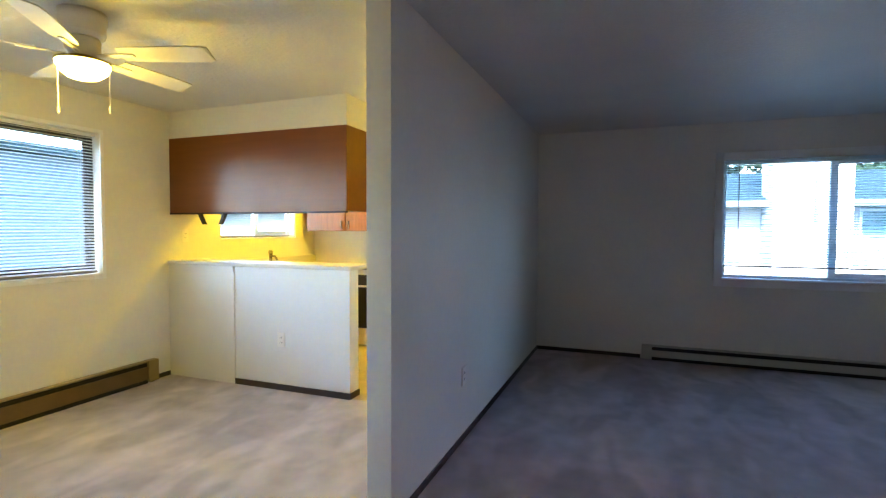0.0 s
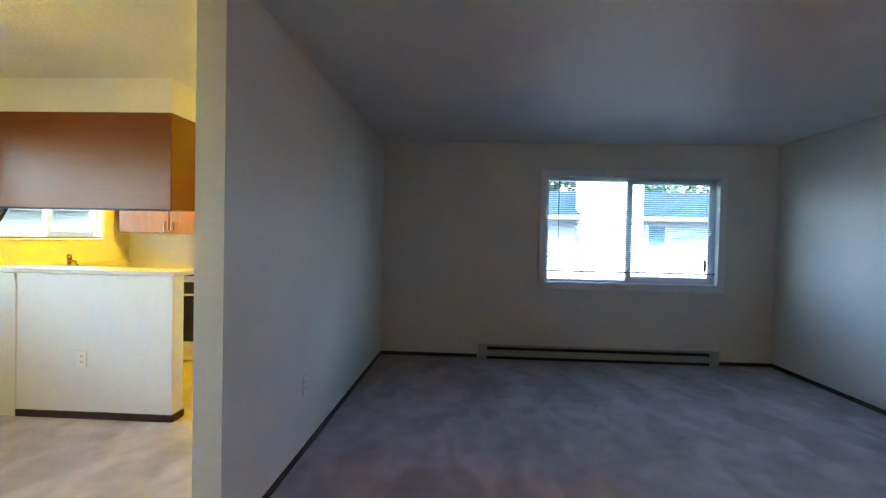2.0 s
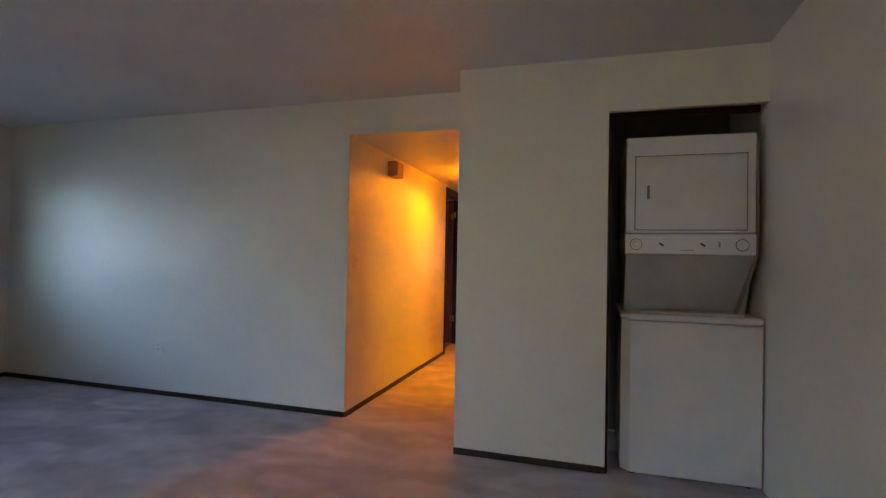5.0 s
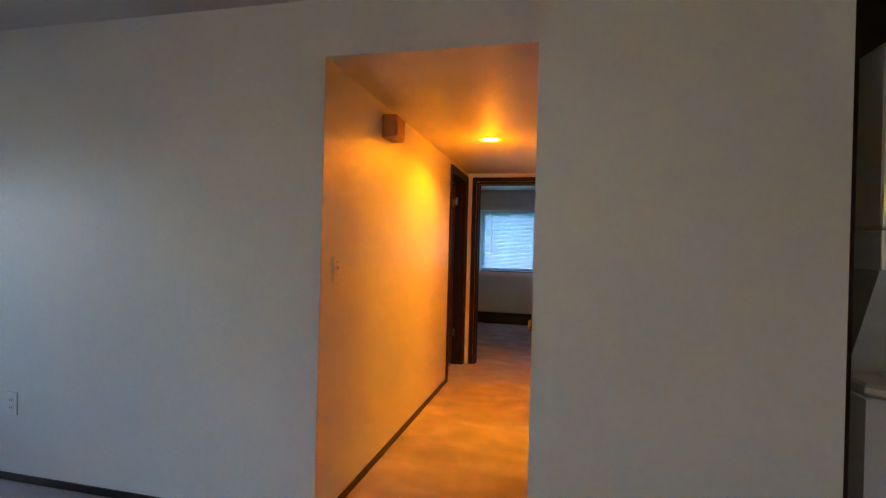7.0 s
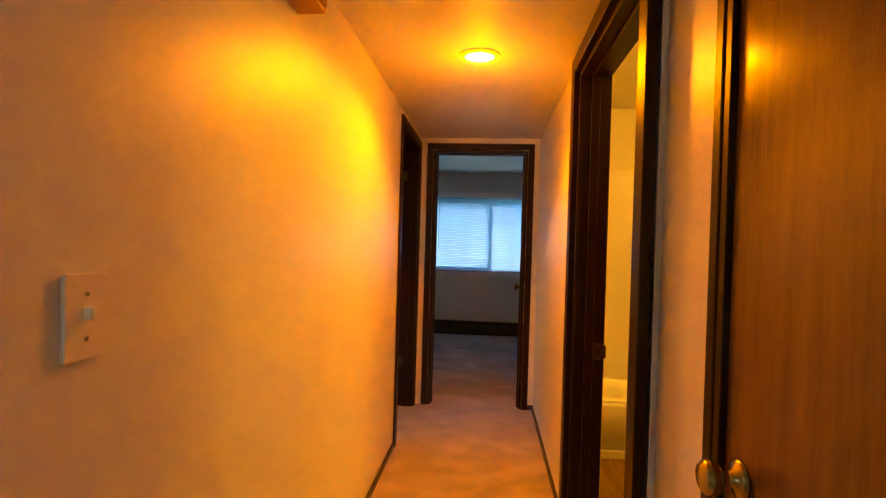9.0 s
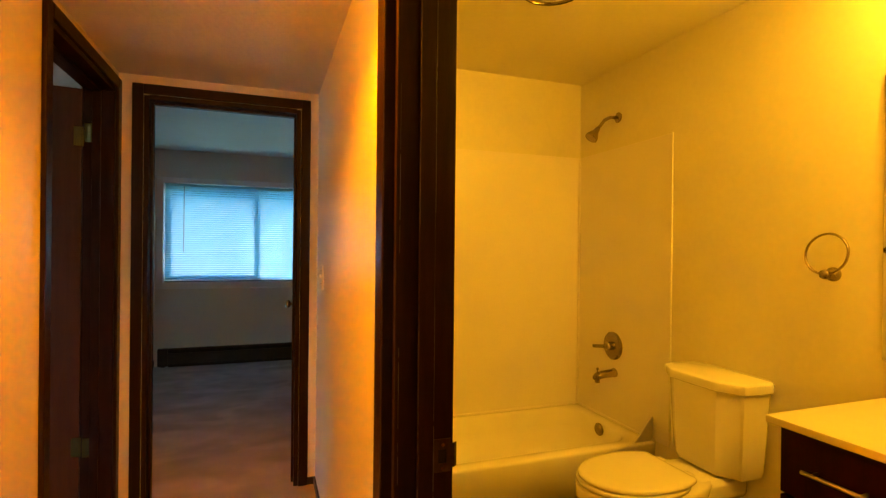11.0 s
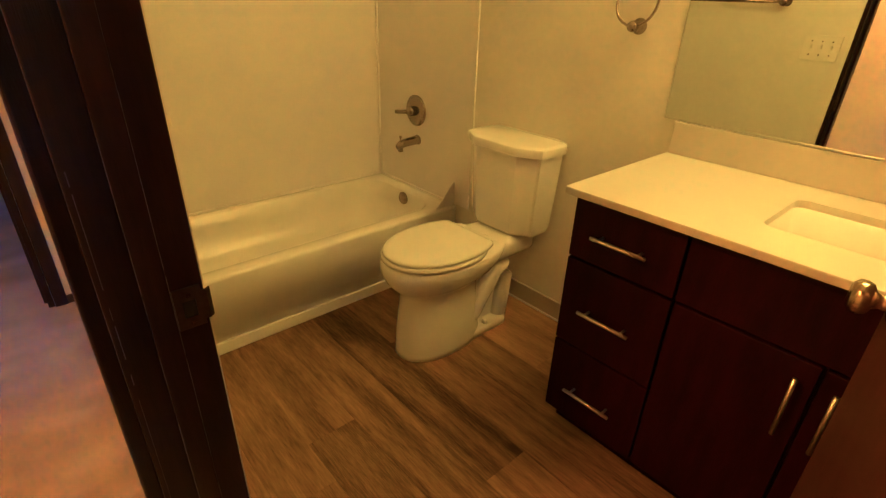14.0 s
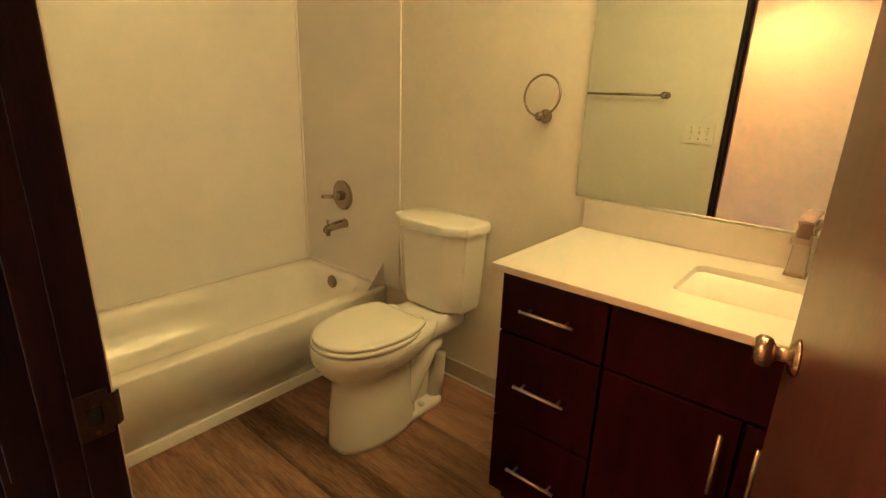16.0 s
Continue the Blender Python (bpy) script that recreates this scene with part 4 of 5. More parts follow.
part("caulk_bead", boxes((TX0 + 0.004, XT - 0.010, YW + 0.008, YW + 0.017, TZ - 0.006, TZ + 0.009), (XT - 0.020, XT - 0.009, YW + 0.016, TY1 - 0.006, TZ - 0.008, TZ + 0.009), bevel=0.003), SURR, sur, "pale caulk along the tub rim")

sh = thing("wall_shower", (BX, BY, 0), "brushed nickel shower head on a bent wall arm", "shower")
part("flange", lathe(bmesh.new(), [(0.03, YW), (0.03, YW + 0.006), (0.018, YW + 0.014)], "y", (7.005, 0, 2.10), 24), NICKEL, sh, smooth=True)
bm = bmesh.new()
tube(bm, [(7.005, YW + 0.005, 2.10), (7.005, YW + 0.06, 2.095), (7.005, YW + 0.10, 2.075), (7.005, YW + 0.145, 2.02)], 0.0095, 12)
part("arm", bm, NICKEL, sh, smooth=True)
head = part("head", lathe(bmesh.new(), [(0.013, 0), (0.016, -0.012), (0.016, -0.025), (0.024, -0.040), (0.036, -0.065), (0.037, -0.078), (0.030, -0.082)], "z", n=28), NICKEL, sh, smooth=True)
head.matrix_basis = pose(7.005, YW + 0.143, 2.025, 38, 0, 0)

va = thing("shower_valve", (BX, BY, 0), "brushed nickel shower valve with lever handle", "valve")
part("escutcheon", lathe(bmesh.new(), [(0.082, YW + 0.009), (0.082, YW + 0.014), (0.072, YW + 0.022), (0.03, YW + 0.026)], "y", (7.02, 0, 0.757), 36), NICKEL, va, smooth=True)
part("stem", lathe(bmesh.new(), [(0.026, YW + 0.02), (0.024, YW + 0.06), (0.016, YW + 0.07)], "y", (7.02, 0, 0.757), 20), NICKEL, va, smooth=True)
bm = bmesh.new()
tube(bm, [(7.02, YW + 0.06, 0.757), (7.05, YW + 0.075, 0.753), (7.11, YW + 0.078, 0.744)], 0.011, 12)
part("lever", bm, NICKEL, va, smooth=True)
sp = thing("tub_spout", (BX, BY, 0), "brushed nickel tub spout with diverter", "spout")
bm = bmesh.new()
rows = []
for d, r, dz in ((0.009, 0.032, 0), (0.02, 0.028, 0), (0.09, 0.026, -0.004), (0.13, 0.025, -0.012), (0.145, 0.018, -0.018)):
    rows.append([(7.01 + r * math.cos(2 * math.pi * i / 20), YW + d, 0.60 + dz + r * 0.85 * math.sin(2 * math.pi * i / 20)) for i in range(20)])
ring_loft(bm, rows)
part("body", bm, NICKEL, sp, smooth=True)
part("nozzle", lathe(bmesh.new(), [(0.014, 0.552), (0.014, 0.58)], "z", (7.01, YW + 0.125, 0), 14), NICKEL, sp)
part("diverter", lathe(bmesh.new(), [(0.004, 0.608), (0.004, 0.625), (0.007, 0.627), (0.007, 0.637)], "z", (7.01, YW + 0.125, 0), 12), NICKEL, sp)

# toilet
TC = 6.225
wc = thing("toilet", (BX, BY, 0), "white porcelain two-piece toilet with closed lid", "toilet")
bm = bmesh.new()
rows = [superring(TC - 0.020, 0.574, FB, 0.124, 0.214, e=2.3, ay_back=0.20), superring(TC - 0.020, 0.574, FB + 0.02, 0.122, 0.211, e=2.3, ay_back=0.20), superring(TC - 0.017, 0.572, 0.09, 0.115, 0.206, e=2.3, ay_back=0.19), superring(TC - 0.012, 0.566, 0.17, 0.106, 0.200, e=2.3, ay_back=0.18), superring(TC - 0.009, 0.562, 0.232, 0.101, 0.194, e=2.3, ay_back=0.18),
        superring(TC - 0.006, 0.556, 0.252, 0.108, 0.208, e=2.2, ay_back=0.20), superring(TC - 0.002, 0.546, 0.272, 0.134, 0.240, e=2.1, ay_back=0.22), superring(TC, 0.536, 0.302, 0.163, 0.275, e=2.1, ay_back=0.25), superring(TC, 0.53, 0.340, 0.182, 0.298, e=2.1, ay_back=0.28), superring(TC, 0.53, 0.382, 0.186, 0.300, e=2.1, ay_back=0.30), superring(TC, 0.53, 0.392, 0.178, 0.292, e=2.1, ay_back=0.29)]
ring_loft(bm, rows)
part("bowl", bm, PORC, wc, smooth=True)
part("rear_deck", boxes((TC - 0.13, TC + 0.13, 0.10, 0.36, 0.30, 0.395), bevel=0.03), PORC, wc, smooth=True)
bm = bmesh.new()
box(bm, TC - 0.062, TC + 0.062, 0.215, 0.42, FB, 0.32, bevel=0.025)
part("pedestal_back", bm, PORC, wc, smooth=True)
bm = bmesh.new()
ring_loft(bm, [rect_ring(TC - 0.128, TC + 0.108, 0.232, 0.50, FB, 0.05), rect_ring(TC - 0.127, TC + 0.107, 0.234, 0.50, FB + 0.022, 0.05), rect_ring(TC - 0.118, TC + 0.098, 0.243, 0.49, FB + 0.033, 0.045)])
part("foot_flange", bm, PORC, wc, smooth=True)
bm = bmesh.new()
tube(bm, [(TC - 0.07 - 0.012 * k, y, z) for k, (y, z) in zip((0, 1, 1, 1, 1, 1, 1, 0.5, 0), ((0.47, 0.03), (0.43, 0.08), (0.385, 0.15), (0.345, 0.20), (0.305, 0.255), (0.268, 0.26), (0.248, 0.20), (0.248, 0.10), (0.255, FB + 0.02)))], 0.038, 16)
part("trapway", bm, PORC, wc, smooth=True)
part("bolt_cap", lathe(bmesh.new(), [(0.014, 0.026), (0.013, 0.042), (0.006, 0.048)], "z", (TC - 0.100, 0.37, FB), 14), PORC, wc, smooth=True)
bm = bmesh.new()
ring_loft(bm, [superring(TC, 0.56, 0.393, 0.180, 0.258, e=2.1, ay_back=0.19), superring(TC, 0.56, 0.397, 0.186, 0.264, e=2.1, ay_back=0.195), superring(TC, 0.56, 0.409, 0.186, 0.264, e=2.1, ay_back=0.195), superring(TC, 0.56, 0.413, 0.180, 0.258, e=2.1, ay_back=0.19)])
part("seat", bm, PORC, wc, smooth=True)


def lid_ring(z, g):
    """The lid's egg, cut straight across at the hinges."""
    return [(x, max(y, 0.392 + g), zz) for x, y, zz in superring(TC, 0.56, z, 0.181 - g, 0.257 - g, n=56, e=2.1, ay_back=0.25 - g)]


bm = bmesh.new()
ring_loft(bm, [lid_ring(z, g) for z, g in ((0.4145, 0.005), (0.418, 0.0), (0.427, 0.001), (0.432, 0.008), (0.435, 0.03), (0.4355, 0.08))])
part("lid", bm, PORC, wc, smooth=True)
for x in (TC - 0.075, TC + 0.075):
    part("hinge_cap", boxes((x - 0.022, x + 0.022, 0.360, 0.390, 0.394, 0.424), bevel=0.008), PORC, wc, smooth=True)


def tank_ring(w, back, front, z, r=0.03):
    """The tank's plan: a middle bay that stands forward of the two shoulders."""
    pts = []
    for k in range(33):
        x = w - 2 * w * k / 32
        u = max(0.0, min(1.0, (w * 0.95 - abs(x)) / (w * 0.40)))
        pts.append((TC + x, front - 0.052 * (1 - u) ** 1.15, z))
    edge = pts[0][1]
    left = [(TC - w - 0.004, edge - 0.012, z), (TC - w - 0.004, back + r, z), (TC - w + r * 0.3, back + r * 0.3, z), (TC - w + r, back, z)]
    right = [(TC + w - r, back, z), (TC + w - r * 0.3, back + r * 0.3, z), (TC + w + 0.004, back + r, z), (TC + w + 0.004, edge - 0.012, z)]
    return pts + left + right


bm = bmesh.new()
ring_loft(bm, [tank_ring(w, b_, f_, z) for z, w, b_, f_ in ((0.396, 0.158, 0.075, 0.240), (0.404, 0.172, 0.070, 0.256), (0.43, 0.180, 0.067, 0.264), (0.56, 0.188, 0.064, 0.269), (0.752, 0.198, 0.060, 0.274))])
shade_by_angle(part("tank", bm, PORC, wc), 0.35)
bm = bmesh.new()
ring_loft(bm, [tank_ring(0.205 + g, 0.056 - g * 0.3, 0.281 + g, z) for z, g in ((0.753, -0.004), (0.757, 0.004), (0.782, 0.006), (0.791, 0.003), (0.796, -0.004), (0.799, -0.016))])
shade_by_angle(part("tank_lid", bm, PORC, wc), 0.5)

# vanity
VX0, VX1, VY, VZ = 4.503, 5.60, 0.61, 0.832
vn = thing("vanity_cabinet", (BX, BY, 0), "dark espresso wooden bathroom vanity with bar pulls", "vanity")
part("carcass", boxes((VX0, VX1, YW + 0.001, VY - 0.022, 0.055, 0.68)), ESPRESSO, vn)
part("end_panel", boxes((VX1 - 0.30, VX1, YW + 0.001, VY - 0.022, 0.681, VZ)), ESPRESSO, vn)
part("top_rail", boxes((VX0, VX1 - 0.301, VY - 0.06, VY - 0.022, 0.681, VZ)), ESPRESSO, vn)
part("toe_kick", boxes((VX0, VX1 - 0.01, YW + 0.001, VY - 0.075, FB, 0.054)), ESPRESSO, vn)


def front(name, x0, x1, z0, z1):
    bm = bmesh.new()
    box(bm, x0, x1, VY - 0.0215, VY, z0, z1, bevel=0.0025)
    return part(name, bm, ESPRESSO, vn)


def bar_pull(parent, a, b_, horizontal):
    bm = bmesh.new()
    y0, y1 = VY, VY + 0.030
    tube(bm, [a, b_], 0.0055, 12)
    for k in (0.14, 0.86):
        p = [a[i] + (b_[i] - a[i]) * k for i in range(3)]
        tube(bm, [(p[0], y0 - 0.001, p[2]), (p[0], y1, p[2])], 0.004, 8)
    part("bar_pull", bm, STEEL, parent, "brushed nickel bar pull", True)


for z0, z1, hz in ((0.642, 0.825, 0.732), (0.345, 0.634, 0.487), (0.060, 0.337, 0.188)):
    d = front("drawer_front", 5.276, VX1 - 0.004, z0, z1)
    bar_pull(d, (5.517, VY + 0.030, hz), (5.354, VY + 0.030, hz), True)
front("false_front", VX0 + 0.10, 5.268, 0.642, 0.825)
d = front("cabinet_door", 4.942, 5.268, 0.060, 0.634)
bar_pull(d, (4.975, VY + 0.030, 0.44), (4.975, VY + 0.030, 0.602), False)
d = front("cabinet_door", 4.608, 4.934, 0.060, 0.634)
bar_pull(d, (4.900, VY + 0.030, 0.44), (4.900, VY + 0.030, 0.604), False)
front("filler_strip", VX0, VX0 + 0.095, 0.060, 0.825)

SX0, SX1, SY0, SY1 = 4.715, 5.172, 0.212, 0.487
ct = thing("washbasin_counter", (BX, BY, 0), "pale quartz vanity top with backsplash on the vanity", "countertop")
bm = bmesh.new()
outer_top, inner_top = rect_ring(VX0, 5.618, YW + 0.001, 0.642, 0.855, 0.006, 6), rect_ring(SX0, SX1, SY0, SY1, 0.855, 0.03, 6)
ring_loft(bm, [inner_top, outer_top, rect_ring(VX0 - 0.001, 5.619, YW + 0.0005, 0.643, 0.852, 0.006, 6), rect_ring(VX0 - 0.001, 5.619, YW + 0.0005, 0.643, 0.838, 0.006, 6), rect_ring(VX0, 5.618, YW + 0.001, 0.642, 0.8345, 0.006, 6), rect_ring(SX0, SX1, SY0, SY1, 0.8345, 0.03, 6), inner_top], True, False, False)
bmesh.ops.remove_doubles(bm, verts=bm.verts, dist=0.0001)
part("slab", bm, QUARTZ, ct)
part("backsplash", boxes((VX0, 5.614, YW + 0.001, YW + 0.020, 0.8555, 0.962), bevel=0.002), QUARTZ, ct)
bm = bmesh.new()
ring_loft(bm, [rect_ring(SX0 - 0.012, SX1 + 0.012, SY0 - 0.012, SY1 + 0.012, 0.8338, 0.035, 6), rect_ring(SX0 + 0.002, SX1 - 0.002, SY0 + 0.002, SY1 - 0.002, 0.8338, 0.03, 6), rect_ring(SX0 + 0.012, SX1 - 0.012, SY0 + 0.012, SY1 - 0.012, 0.76, 0.035, 6), rect_ring(SX0 + 0.03, SX1 - 0.03, SY0 + 0.03, SY1 - 0.03, 0.715, 0.04, 6), rect_ring(SX0 + 0.15, SX1 - 0.15, SY0 + 0.09, SY1 - 0.09, 0.705, 0.03, 6)], True, False, True)
basin = part("sink_basin", bm, PORC, ct, "white undermount basin", True)
part("drain", lathe(bmesh.new(), [(0.022, 0.7055), (0.022, 0.709), (0.016, 0.710)], "z", ((SX0 + SX1) / 2, 0.34, 0), 20), NICKEL, basin)

fc = thing("basin_faucet", (BX, BY, 0), "square brushed nickel single-lever basin faucet", "faucet")
FX, FY = 4.945, 0.115
part("base_plate", boxes((FX - 0.028, FX + 0.028, FY - 0.028, FY + 0.028, 0.8555, 0.862), bevel=0.002), NICKEL, fc)
bm = bmesh.new()
ring_loft(bm, [rect_ring(FX - 0.024, FX + 0.024, FY - 0.024, FY + 0.024, 0.862, 0.004, 2), rect_ring(FX - 0.019, FX + 0.019, FY - 0.02, FY + 0.02, 0.985, 0.004, 2), rect_ring(FX - 0.021, FX + 0.021, FY - 0.022, FY + 0.022, 1.004, 0.004, 2)])
part("body", bm, NICKEL, fc)
part("spout", boxes((FX - 0.021, FX + 0.021, FY + 0.010, FY + 0.125, 0.968, 0.988), bevel=0.003), NICKEL, fc)
part("lever", boxes((FX - 0.019, FX + 0.019, FY - 0.035, FY + 0.065, 1.014, 1.023), (FX - 0.012, FX + 0.012, FY - 0.012, FY + 0.012, 1.003, 1.015), bevel=0.002), NICKEL, fc)

mr = thing("mirror", (BX, BY, 0), "frameless wall mirror above the vanity", "mirror")
part("glass", boxes((-1.128, 0, 0, 0.006, 0.966, 1.915), bevel=0.001), MIRROR, mr)
part("clip", boxes((-1.10, -1.06, -0.030, -0.001, 0.967, 0.990)), TRIM, mr, "small mirror clip")
mr.matrix_world = pose(5.658 + BX, YW + 0.002 + BY, 0, 0, 0, -1.7)

# No fixture is in view here: bar and glowing shades are added for the lamps.
vl = thing("added_vanity_light", (BX, BY, 0), "unseen light bar added above the mirror to carry the lamps", "light")
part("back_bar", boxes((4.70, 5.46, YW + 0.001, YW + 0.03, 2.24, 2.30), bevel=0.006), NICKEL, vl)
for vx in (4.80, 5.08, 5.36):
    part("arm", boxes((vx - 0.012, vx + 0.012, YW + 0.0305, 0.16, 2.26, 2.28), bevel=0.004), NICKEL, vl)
    part("glass_shade", lathe(bmesh.new(), [(0.03, 2.30), (0.045, 2.285), (0.05, 2.255), (0.045, 2.225), (0.02, 2.21)], "z", (vx, 0.205, 0), 20), BULBGLASS, vl, "glowing glass shade of the added light bar", True)

tr = thing("towel_ring", (BX, BY, 0), "brushed nickel towel ring on the bathroom wall", "towel ring")
part("post", lathe(bmesh.new(), [(0.026, YW), (0.026, YW + 0.006), (0.016, YW + 0.014), (0.013, YW + 0.04), (0.018, YW + 0.048), (0.016, YW + 0.056), (0.004, YW + 0.060)], "y", (5.815, 0, 1.242), 24), NICKEL, tr, smooth=True)
bm = bmesh.new()
R = 0.073
pts = [(5.821 + R * math.sin(2 * math.pi * i / 40), YW + 0.045 - 0.012 * (1 - math.cos(2 * math.pi * i / 40)), 1.243 + R * (1 - math.cos(2 * math.pi * i / 40))) for i in range(41)]
tube(bm, pts, 0.0045, 10)
part("ring", bm, NICKEL, tr, smooth=True)

tb = thing("towel_bar", (BX, BY, 0), "brushed nickel towel bar on the wall beside the door", "towel bar")
YB = YD - 0.125
bm = bmesh.new()
tube(bm, [(5.95, YB - 0.06, 1.338), (6.63, YB - 0.06, 1.338)], 0.0075, 12)
part("bar", bm, NICKEL, tb, smooth=True)
for x in (5.96, 6.62):
    part("post", lathe(bmesh.new(), [(0.027, YB), (0.027, YB - 0.006), (0.014, YB - 0.014), (0.013, YB - 0.06), (0.022, YB - 0.064), (0.018, YB - 0.076)], "y", (x, 0, 1.338), 20), NICKEL, tb, smooth=True)

bl_ = thing("bathroom_ceiling_light", (6.29 + BX, 0.94 + BY, HB), "chrome and glass bathroom ceiling light", "light")
part("base", lathe(bmesh.new(), [(0.10, 0), (0.10, -0.018), (0.07, -0.035), (0.03, -0.045)], n=28), NICKEL, bl_, smooth=True)
part("rim", lathe(bmesh.new(), [(0.125, -0.045), (0.13, -0.05), (0.13, -0.056), (0.125, -0.06)], n=32, cap0=False, cap1=False), NICKEL, bl_, smooth=True)

baseboard([(5.605 + BX, 6.58 + BX, YW + BY, YW + 0.010 + BY, FB, 0.06)], VINYLBASE, "beige vinyl base in the bathroom")
baseboard([(5.605 + BX, 6.58 + BX, YW + 0.010 + BY, YW + 0.016 + BY, FB, FB + 0.010)], CAULK, "pale caulk line at the bathroom base")

# bathroom floor planks
bf = structure(part("bathroom_floor", boxes((4.50, TX0 + 0.02, YW, YD - 0.075, FB - 0.02, FB - 0.005)), DARKGAP), "brown oak-look vinyl plank floor", "floor")
place(bf, (BX, BY, 0))
random.seed(5)
y, row = YW + 0.001, 0
while y < YD - 0.077:
    y1 = min(y + 0.178, YD - 0.076)
    cuts = {6: [6.03], 5: [5.25], 4: [5.55], 3: [6.30], 2: [5.05], 1: [5.80], 7: [5.85]}.get(row, [5.4])
    xs = [4.505] + cuts + [TX0 + 0.02]
    for x0, x1 in zip(xs, xs[1:]):
        bm = boxes((x0 + 0.0003, x1 - 0.0003, y + 0.0003, y1 - 0.0003, FB - 0.0045, FB), bevel=0.0004)
        part("plank", bm, PLANK, bf)
    y, row = y1, row + 1

# ---------------- outside ----------------
structure(part("ground", boxes((-60, 60, -40, 80, -0.6, -0.3)), GRASS), "grass around the building", "ground")


def boards(bm, x0, x1, y, z0, z1, out, step=0.16):
    z = z0
    while z < z1:
        ring_loft(bm, [[(x0, y, z), (x0, y + out * 0.022, z), (x0, y + out * 0.004, min(z + step, z1)), (x0, y, min(z + step, z1))], [(x1, y, z), (x1, y + out * 0.022, z), (x1, y + out * 0.004, min(z + step, z1)), (x1, y, min(z + step, z1))]])
        z += step
    return bm


nb = thing("neighbour_house", (0, 0, 0), "white sided neighbouring house with grey-green roof", "house")
part("wall", boxes((-14, 20, 13.0, 20, -0.35, 2.1)), SIDING, nb)
part("siding", boards(bmesh.new(), -14, 20, 13.0, -0.3, 1.85, -1), SIDING, nb)
bm = bmesh.new()
ring_loft(bm, [[(-14.5, 12.4, 1.86), (-14.5, 12.4, 1.98), (-14.5, 16.8, 2.95), (-14.5, 20.6, 1.98), (-14.5, 20.6, 1.86)], [(20.5, 12.4, 1.86), (20.5, 12.4, 1.98), (20.5, 16.8, 2.95), (20.5, 20.6, 1.98), (20.5, 20.6, 1.86)]])
part("roof", bm, SHINGLE, nb)
part("gutter", boxes((-14.5, 20.5, 12.32, 12.42, 1.84, 1.96), bevel=0.02), GREYPL, nb)
for x in (-3.0, 1.2, 4.93, 9.5):
    wn_ = part("window", boxes((x - 0.24, x + 0.24, 12.94, 13.0, 1.25, 1.80)), TRIM, nb)
    part("pane", boxes((x - 0.19, x + 0.19, 12.93, 12.945, 1.30, 1.75)), mat("dark_pane", (0.10, 0.17, 0.19), 0.1), wn_)
ch_ = thing("white_chimney_chase", (0, 0, 0), "tall white boxed chase in front of the neighbouring house", "chimney")
part("chase", boxes((3.0, 4.28, 12.0, 13.0, -0.35, 5.0), bevel=0.02), SIDING, ch_)
for x in (3.0, 3.56, 4.20):
    part("corner_board", boxes((x, x + 0.07, 11.965, 11.999, -0.35, 5.0), bevel=0.006), VINYLFRAME, ch_)
part("downpipe", lathe(bmesh.new(), [(0.035, 1.55), (0.035, 5.0)], "z", (3.70, 11.95, 0), 12), GREYPL, ch_, "grey downpipe")

nb2 = thing("side_house", (0, 0, 0), "grey-blue sided house beyond the dining window", "house")
part("wall", boxes((-16, -9.0, 1.0, 8.4, -0.35, 2.6)), BLUESIDE, nb2)
bm = bmesh.new()
z = -0.3
while z < 2.6:
    ring_loft(bm, [[(-9.0, 1.0, z), (-8.975, 1.0, z), (-8.996, 1.0, z + 0.2), (-9.0, 1.0, z + 0.2)], [(-9.0, 8.4, z), (-8.975, 8.4, z), (-8.996, 8.4, z + 0.2), (-9.0, 8.4, z + 0.2)]])
    z += 0.2
part("siding", bm, BLUESIDE, nb2)
bm = bmesh.new()
ring_loft(bm, [[(-8.5, 0.5, 2.60), (-8.5, 0.5, 2.72), (-12.5, 0.5, 3.1), (-16.5, 0.5, 2.72), (-16.5, 0.5, 2.60)], [(-8.5, 8.8, 2.60), (-8.5, 8.8, 2.72), (-12.5, 8.8, 3.1), (-16.5, 8.8, 2.72), (-16.5, 8.8, 2.60)]])
part("roof", bm, SHINGLE, nb2)

nb3 = thing("rear_house", (0, 0, 0), "white house beyond the bedroom window", "house")
part("wall", boxes((18, 26, -6.0, 12.0, -0.35, 2.5)), SIDING, nb3)
bm = bmesh.new()
ring_loft(bm, [[(17.5, -6.5, 2.50), (17.5, -6.5, 2.62), (22, -6.5, 4.2), (26.5, -6.5, 2.62), (26.5, -6.5, 2.50)], [(17.5, 12.5, 2.50), (17.5, 12.5, 2.62), (22, 12.5, 4.2), (26.5, 12.5, 2.62), (26.5, 12.5, 2.50)]])
part("roof", bm, SHINGLE, nb3)
for y in (-1.0, 2.1, 5.0):
    part("window", boxes((17.94, 18.0, y - 0.5, y + 0.5, 0.9, 1.9)), VINYLFRAME, nb3)


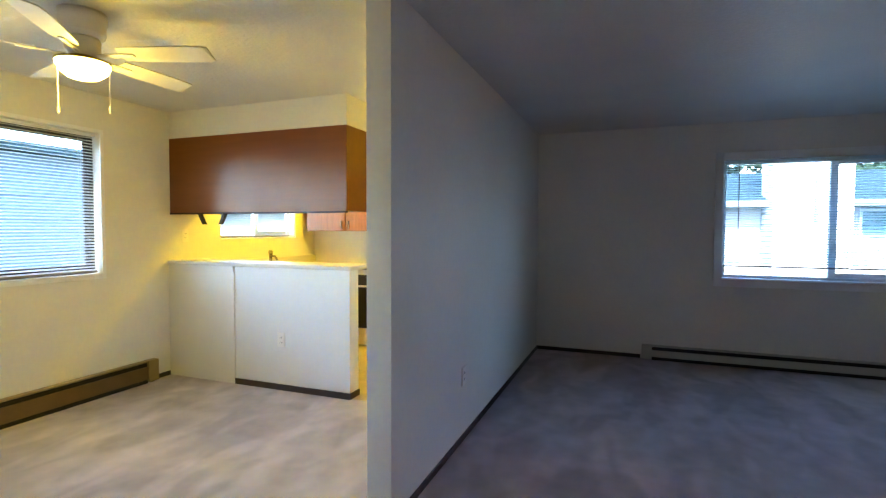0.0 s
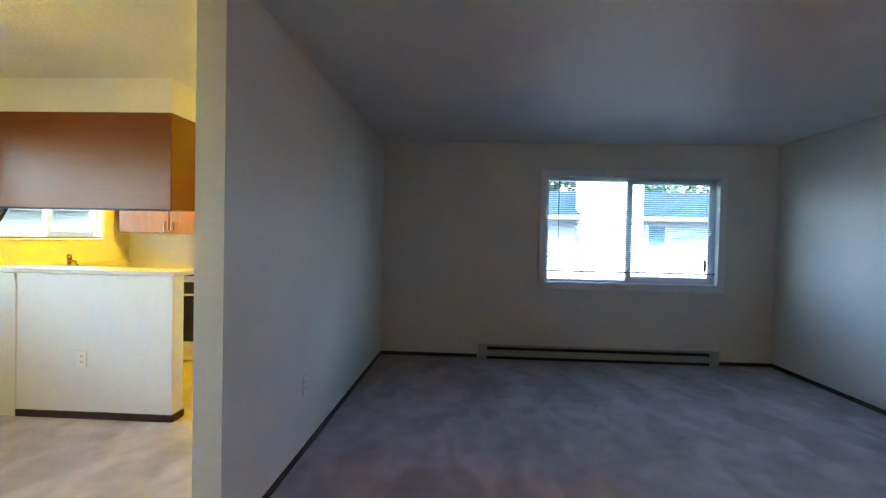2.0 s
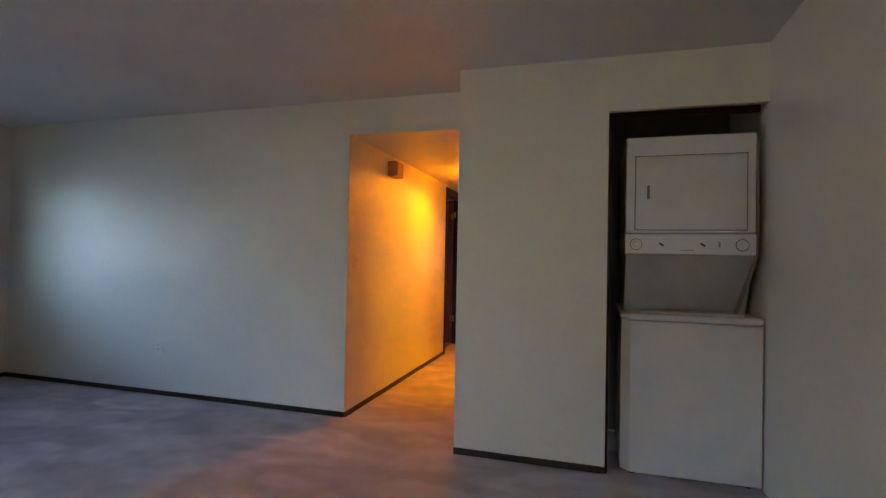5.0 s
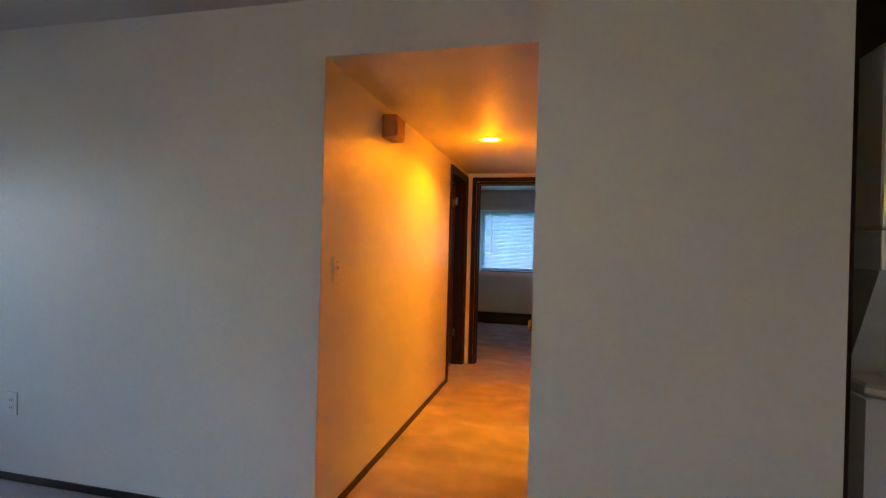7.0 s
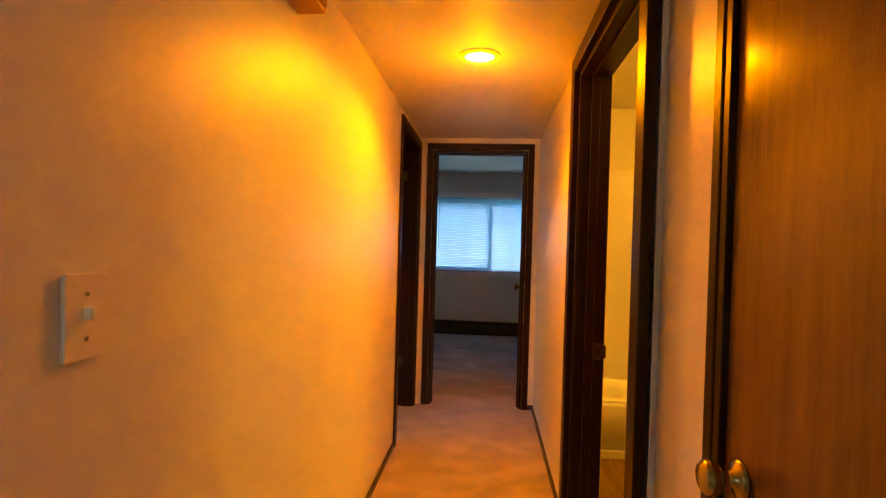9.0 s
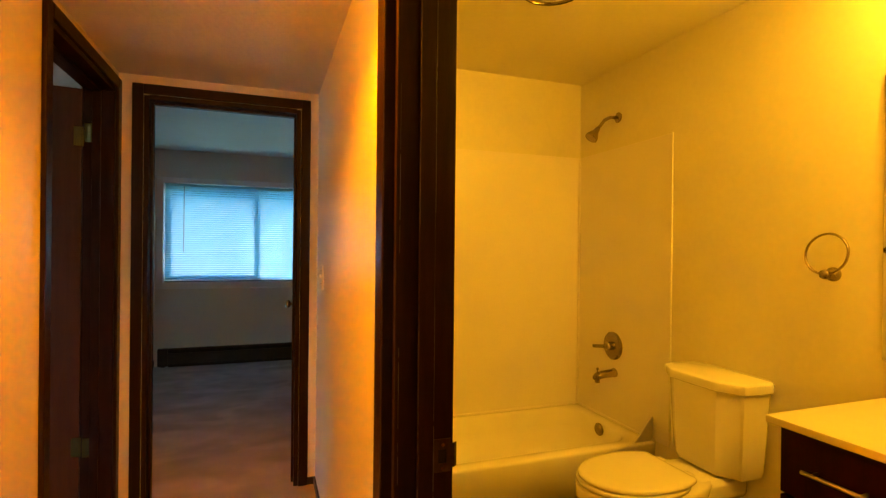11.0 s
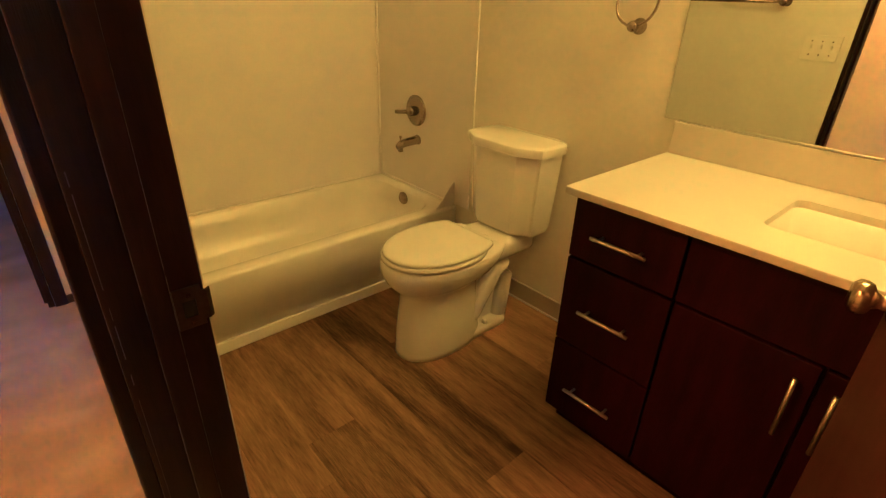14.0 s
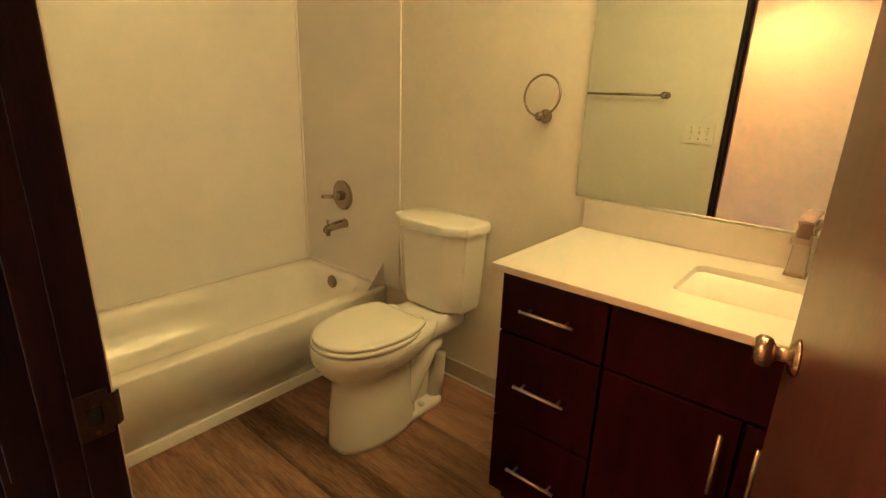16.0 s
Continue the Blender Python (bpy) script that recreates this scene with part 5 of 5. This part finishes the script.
def tree(at, height, spread, seed):
    """A tapered trunk with limbs and a crown of many small leaf clumps."""
    rnd = random.Random(seed)
    t = thing("tree", at, "leafy broadleaf tree behind the neighbouring house", "tree", "trees behind the house")
    bm = bmesh.new()
    rings = []
    for k in range(7):
        f = k / 6
        r = 0.22 * (1 - 0.75 * f)
        rings.append([(0.15 * math.sin(2 * f) + r * math.cos(2 * math.pi * i / 10), r * math.sin(2 * math.pi * i / 10), f * height * 0.8) for i in range(10)])
    ring_loft(bm, rings)
    for k in range(7):
        a, z = rnd.uniform(0, 6.3), height * rnd.uniform(0.35, 0.7)
        q = spread * rnd.uniform(0.5, 0.8)
        tube(bm, [(0.1, 0, z), (q * 0.5 * math.cos(a), q * 0.5 * math.sin(a), z + 0.6), (q * math.cos(a), q * math.sin(a), z + 1.3)], 0.05, 6)
    part("trunk", bm, BARK, t)
    verts, faces = [], []
    for k in range(2600):
        a, e, q = rnd.uniform(0, 6.283), rnd.uniform(-1, 1), rnd.random() ** 0.45
        rr = spread * q * (0.75 + 0.35 * math.sin(3 * a + seed) * math.cos(4 * e))
        c = Vector((rr * math.cos(a) * math.sqrt(1 - e * e), rr * math.sin(a) * math.sqrt(1 - e * e), height * 0.72 + e * rr * 0.75))
        u = Vector((rnd.gauss(0, 1), rnd.gauss(0, 1), rnd.gauss(0, 1))).normalized()
        v = u.orthogonal().normalized()
        s = rnd.uniform(0.10, 0.24)
        i = len(verts)
        verts += [c - u * s, c + v * s * 0.5, c + u * s, c - v * s * 0.5]
        faces.append((i, i + 1, i + 2, i + 3))
    me = bpy.data.meshes.new("crown")
    me.from_pydata(verts, [], faces)
    me.materials.append(LEAF)
    cr = new("crown", me)
    cr.parent = t
    return t


for i, (x, y, h, s) in enumerate(((-1.0, 24, 6.5, 3.0), (3.5, 26, 7.0, 3.4), (8.0, 24.5, 6.2, 3.2), (13.0, 25, 6.8, 3.2), (-6.0, 25, 6.6, 3.0))):
    tree((x, y, -0.32), h, s, 11 + i)
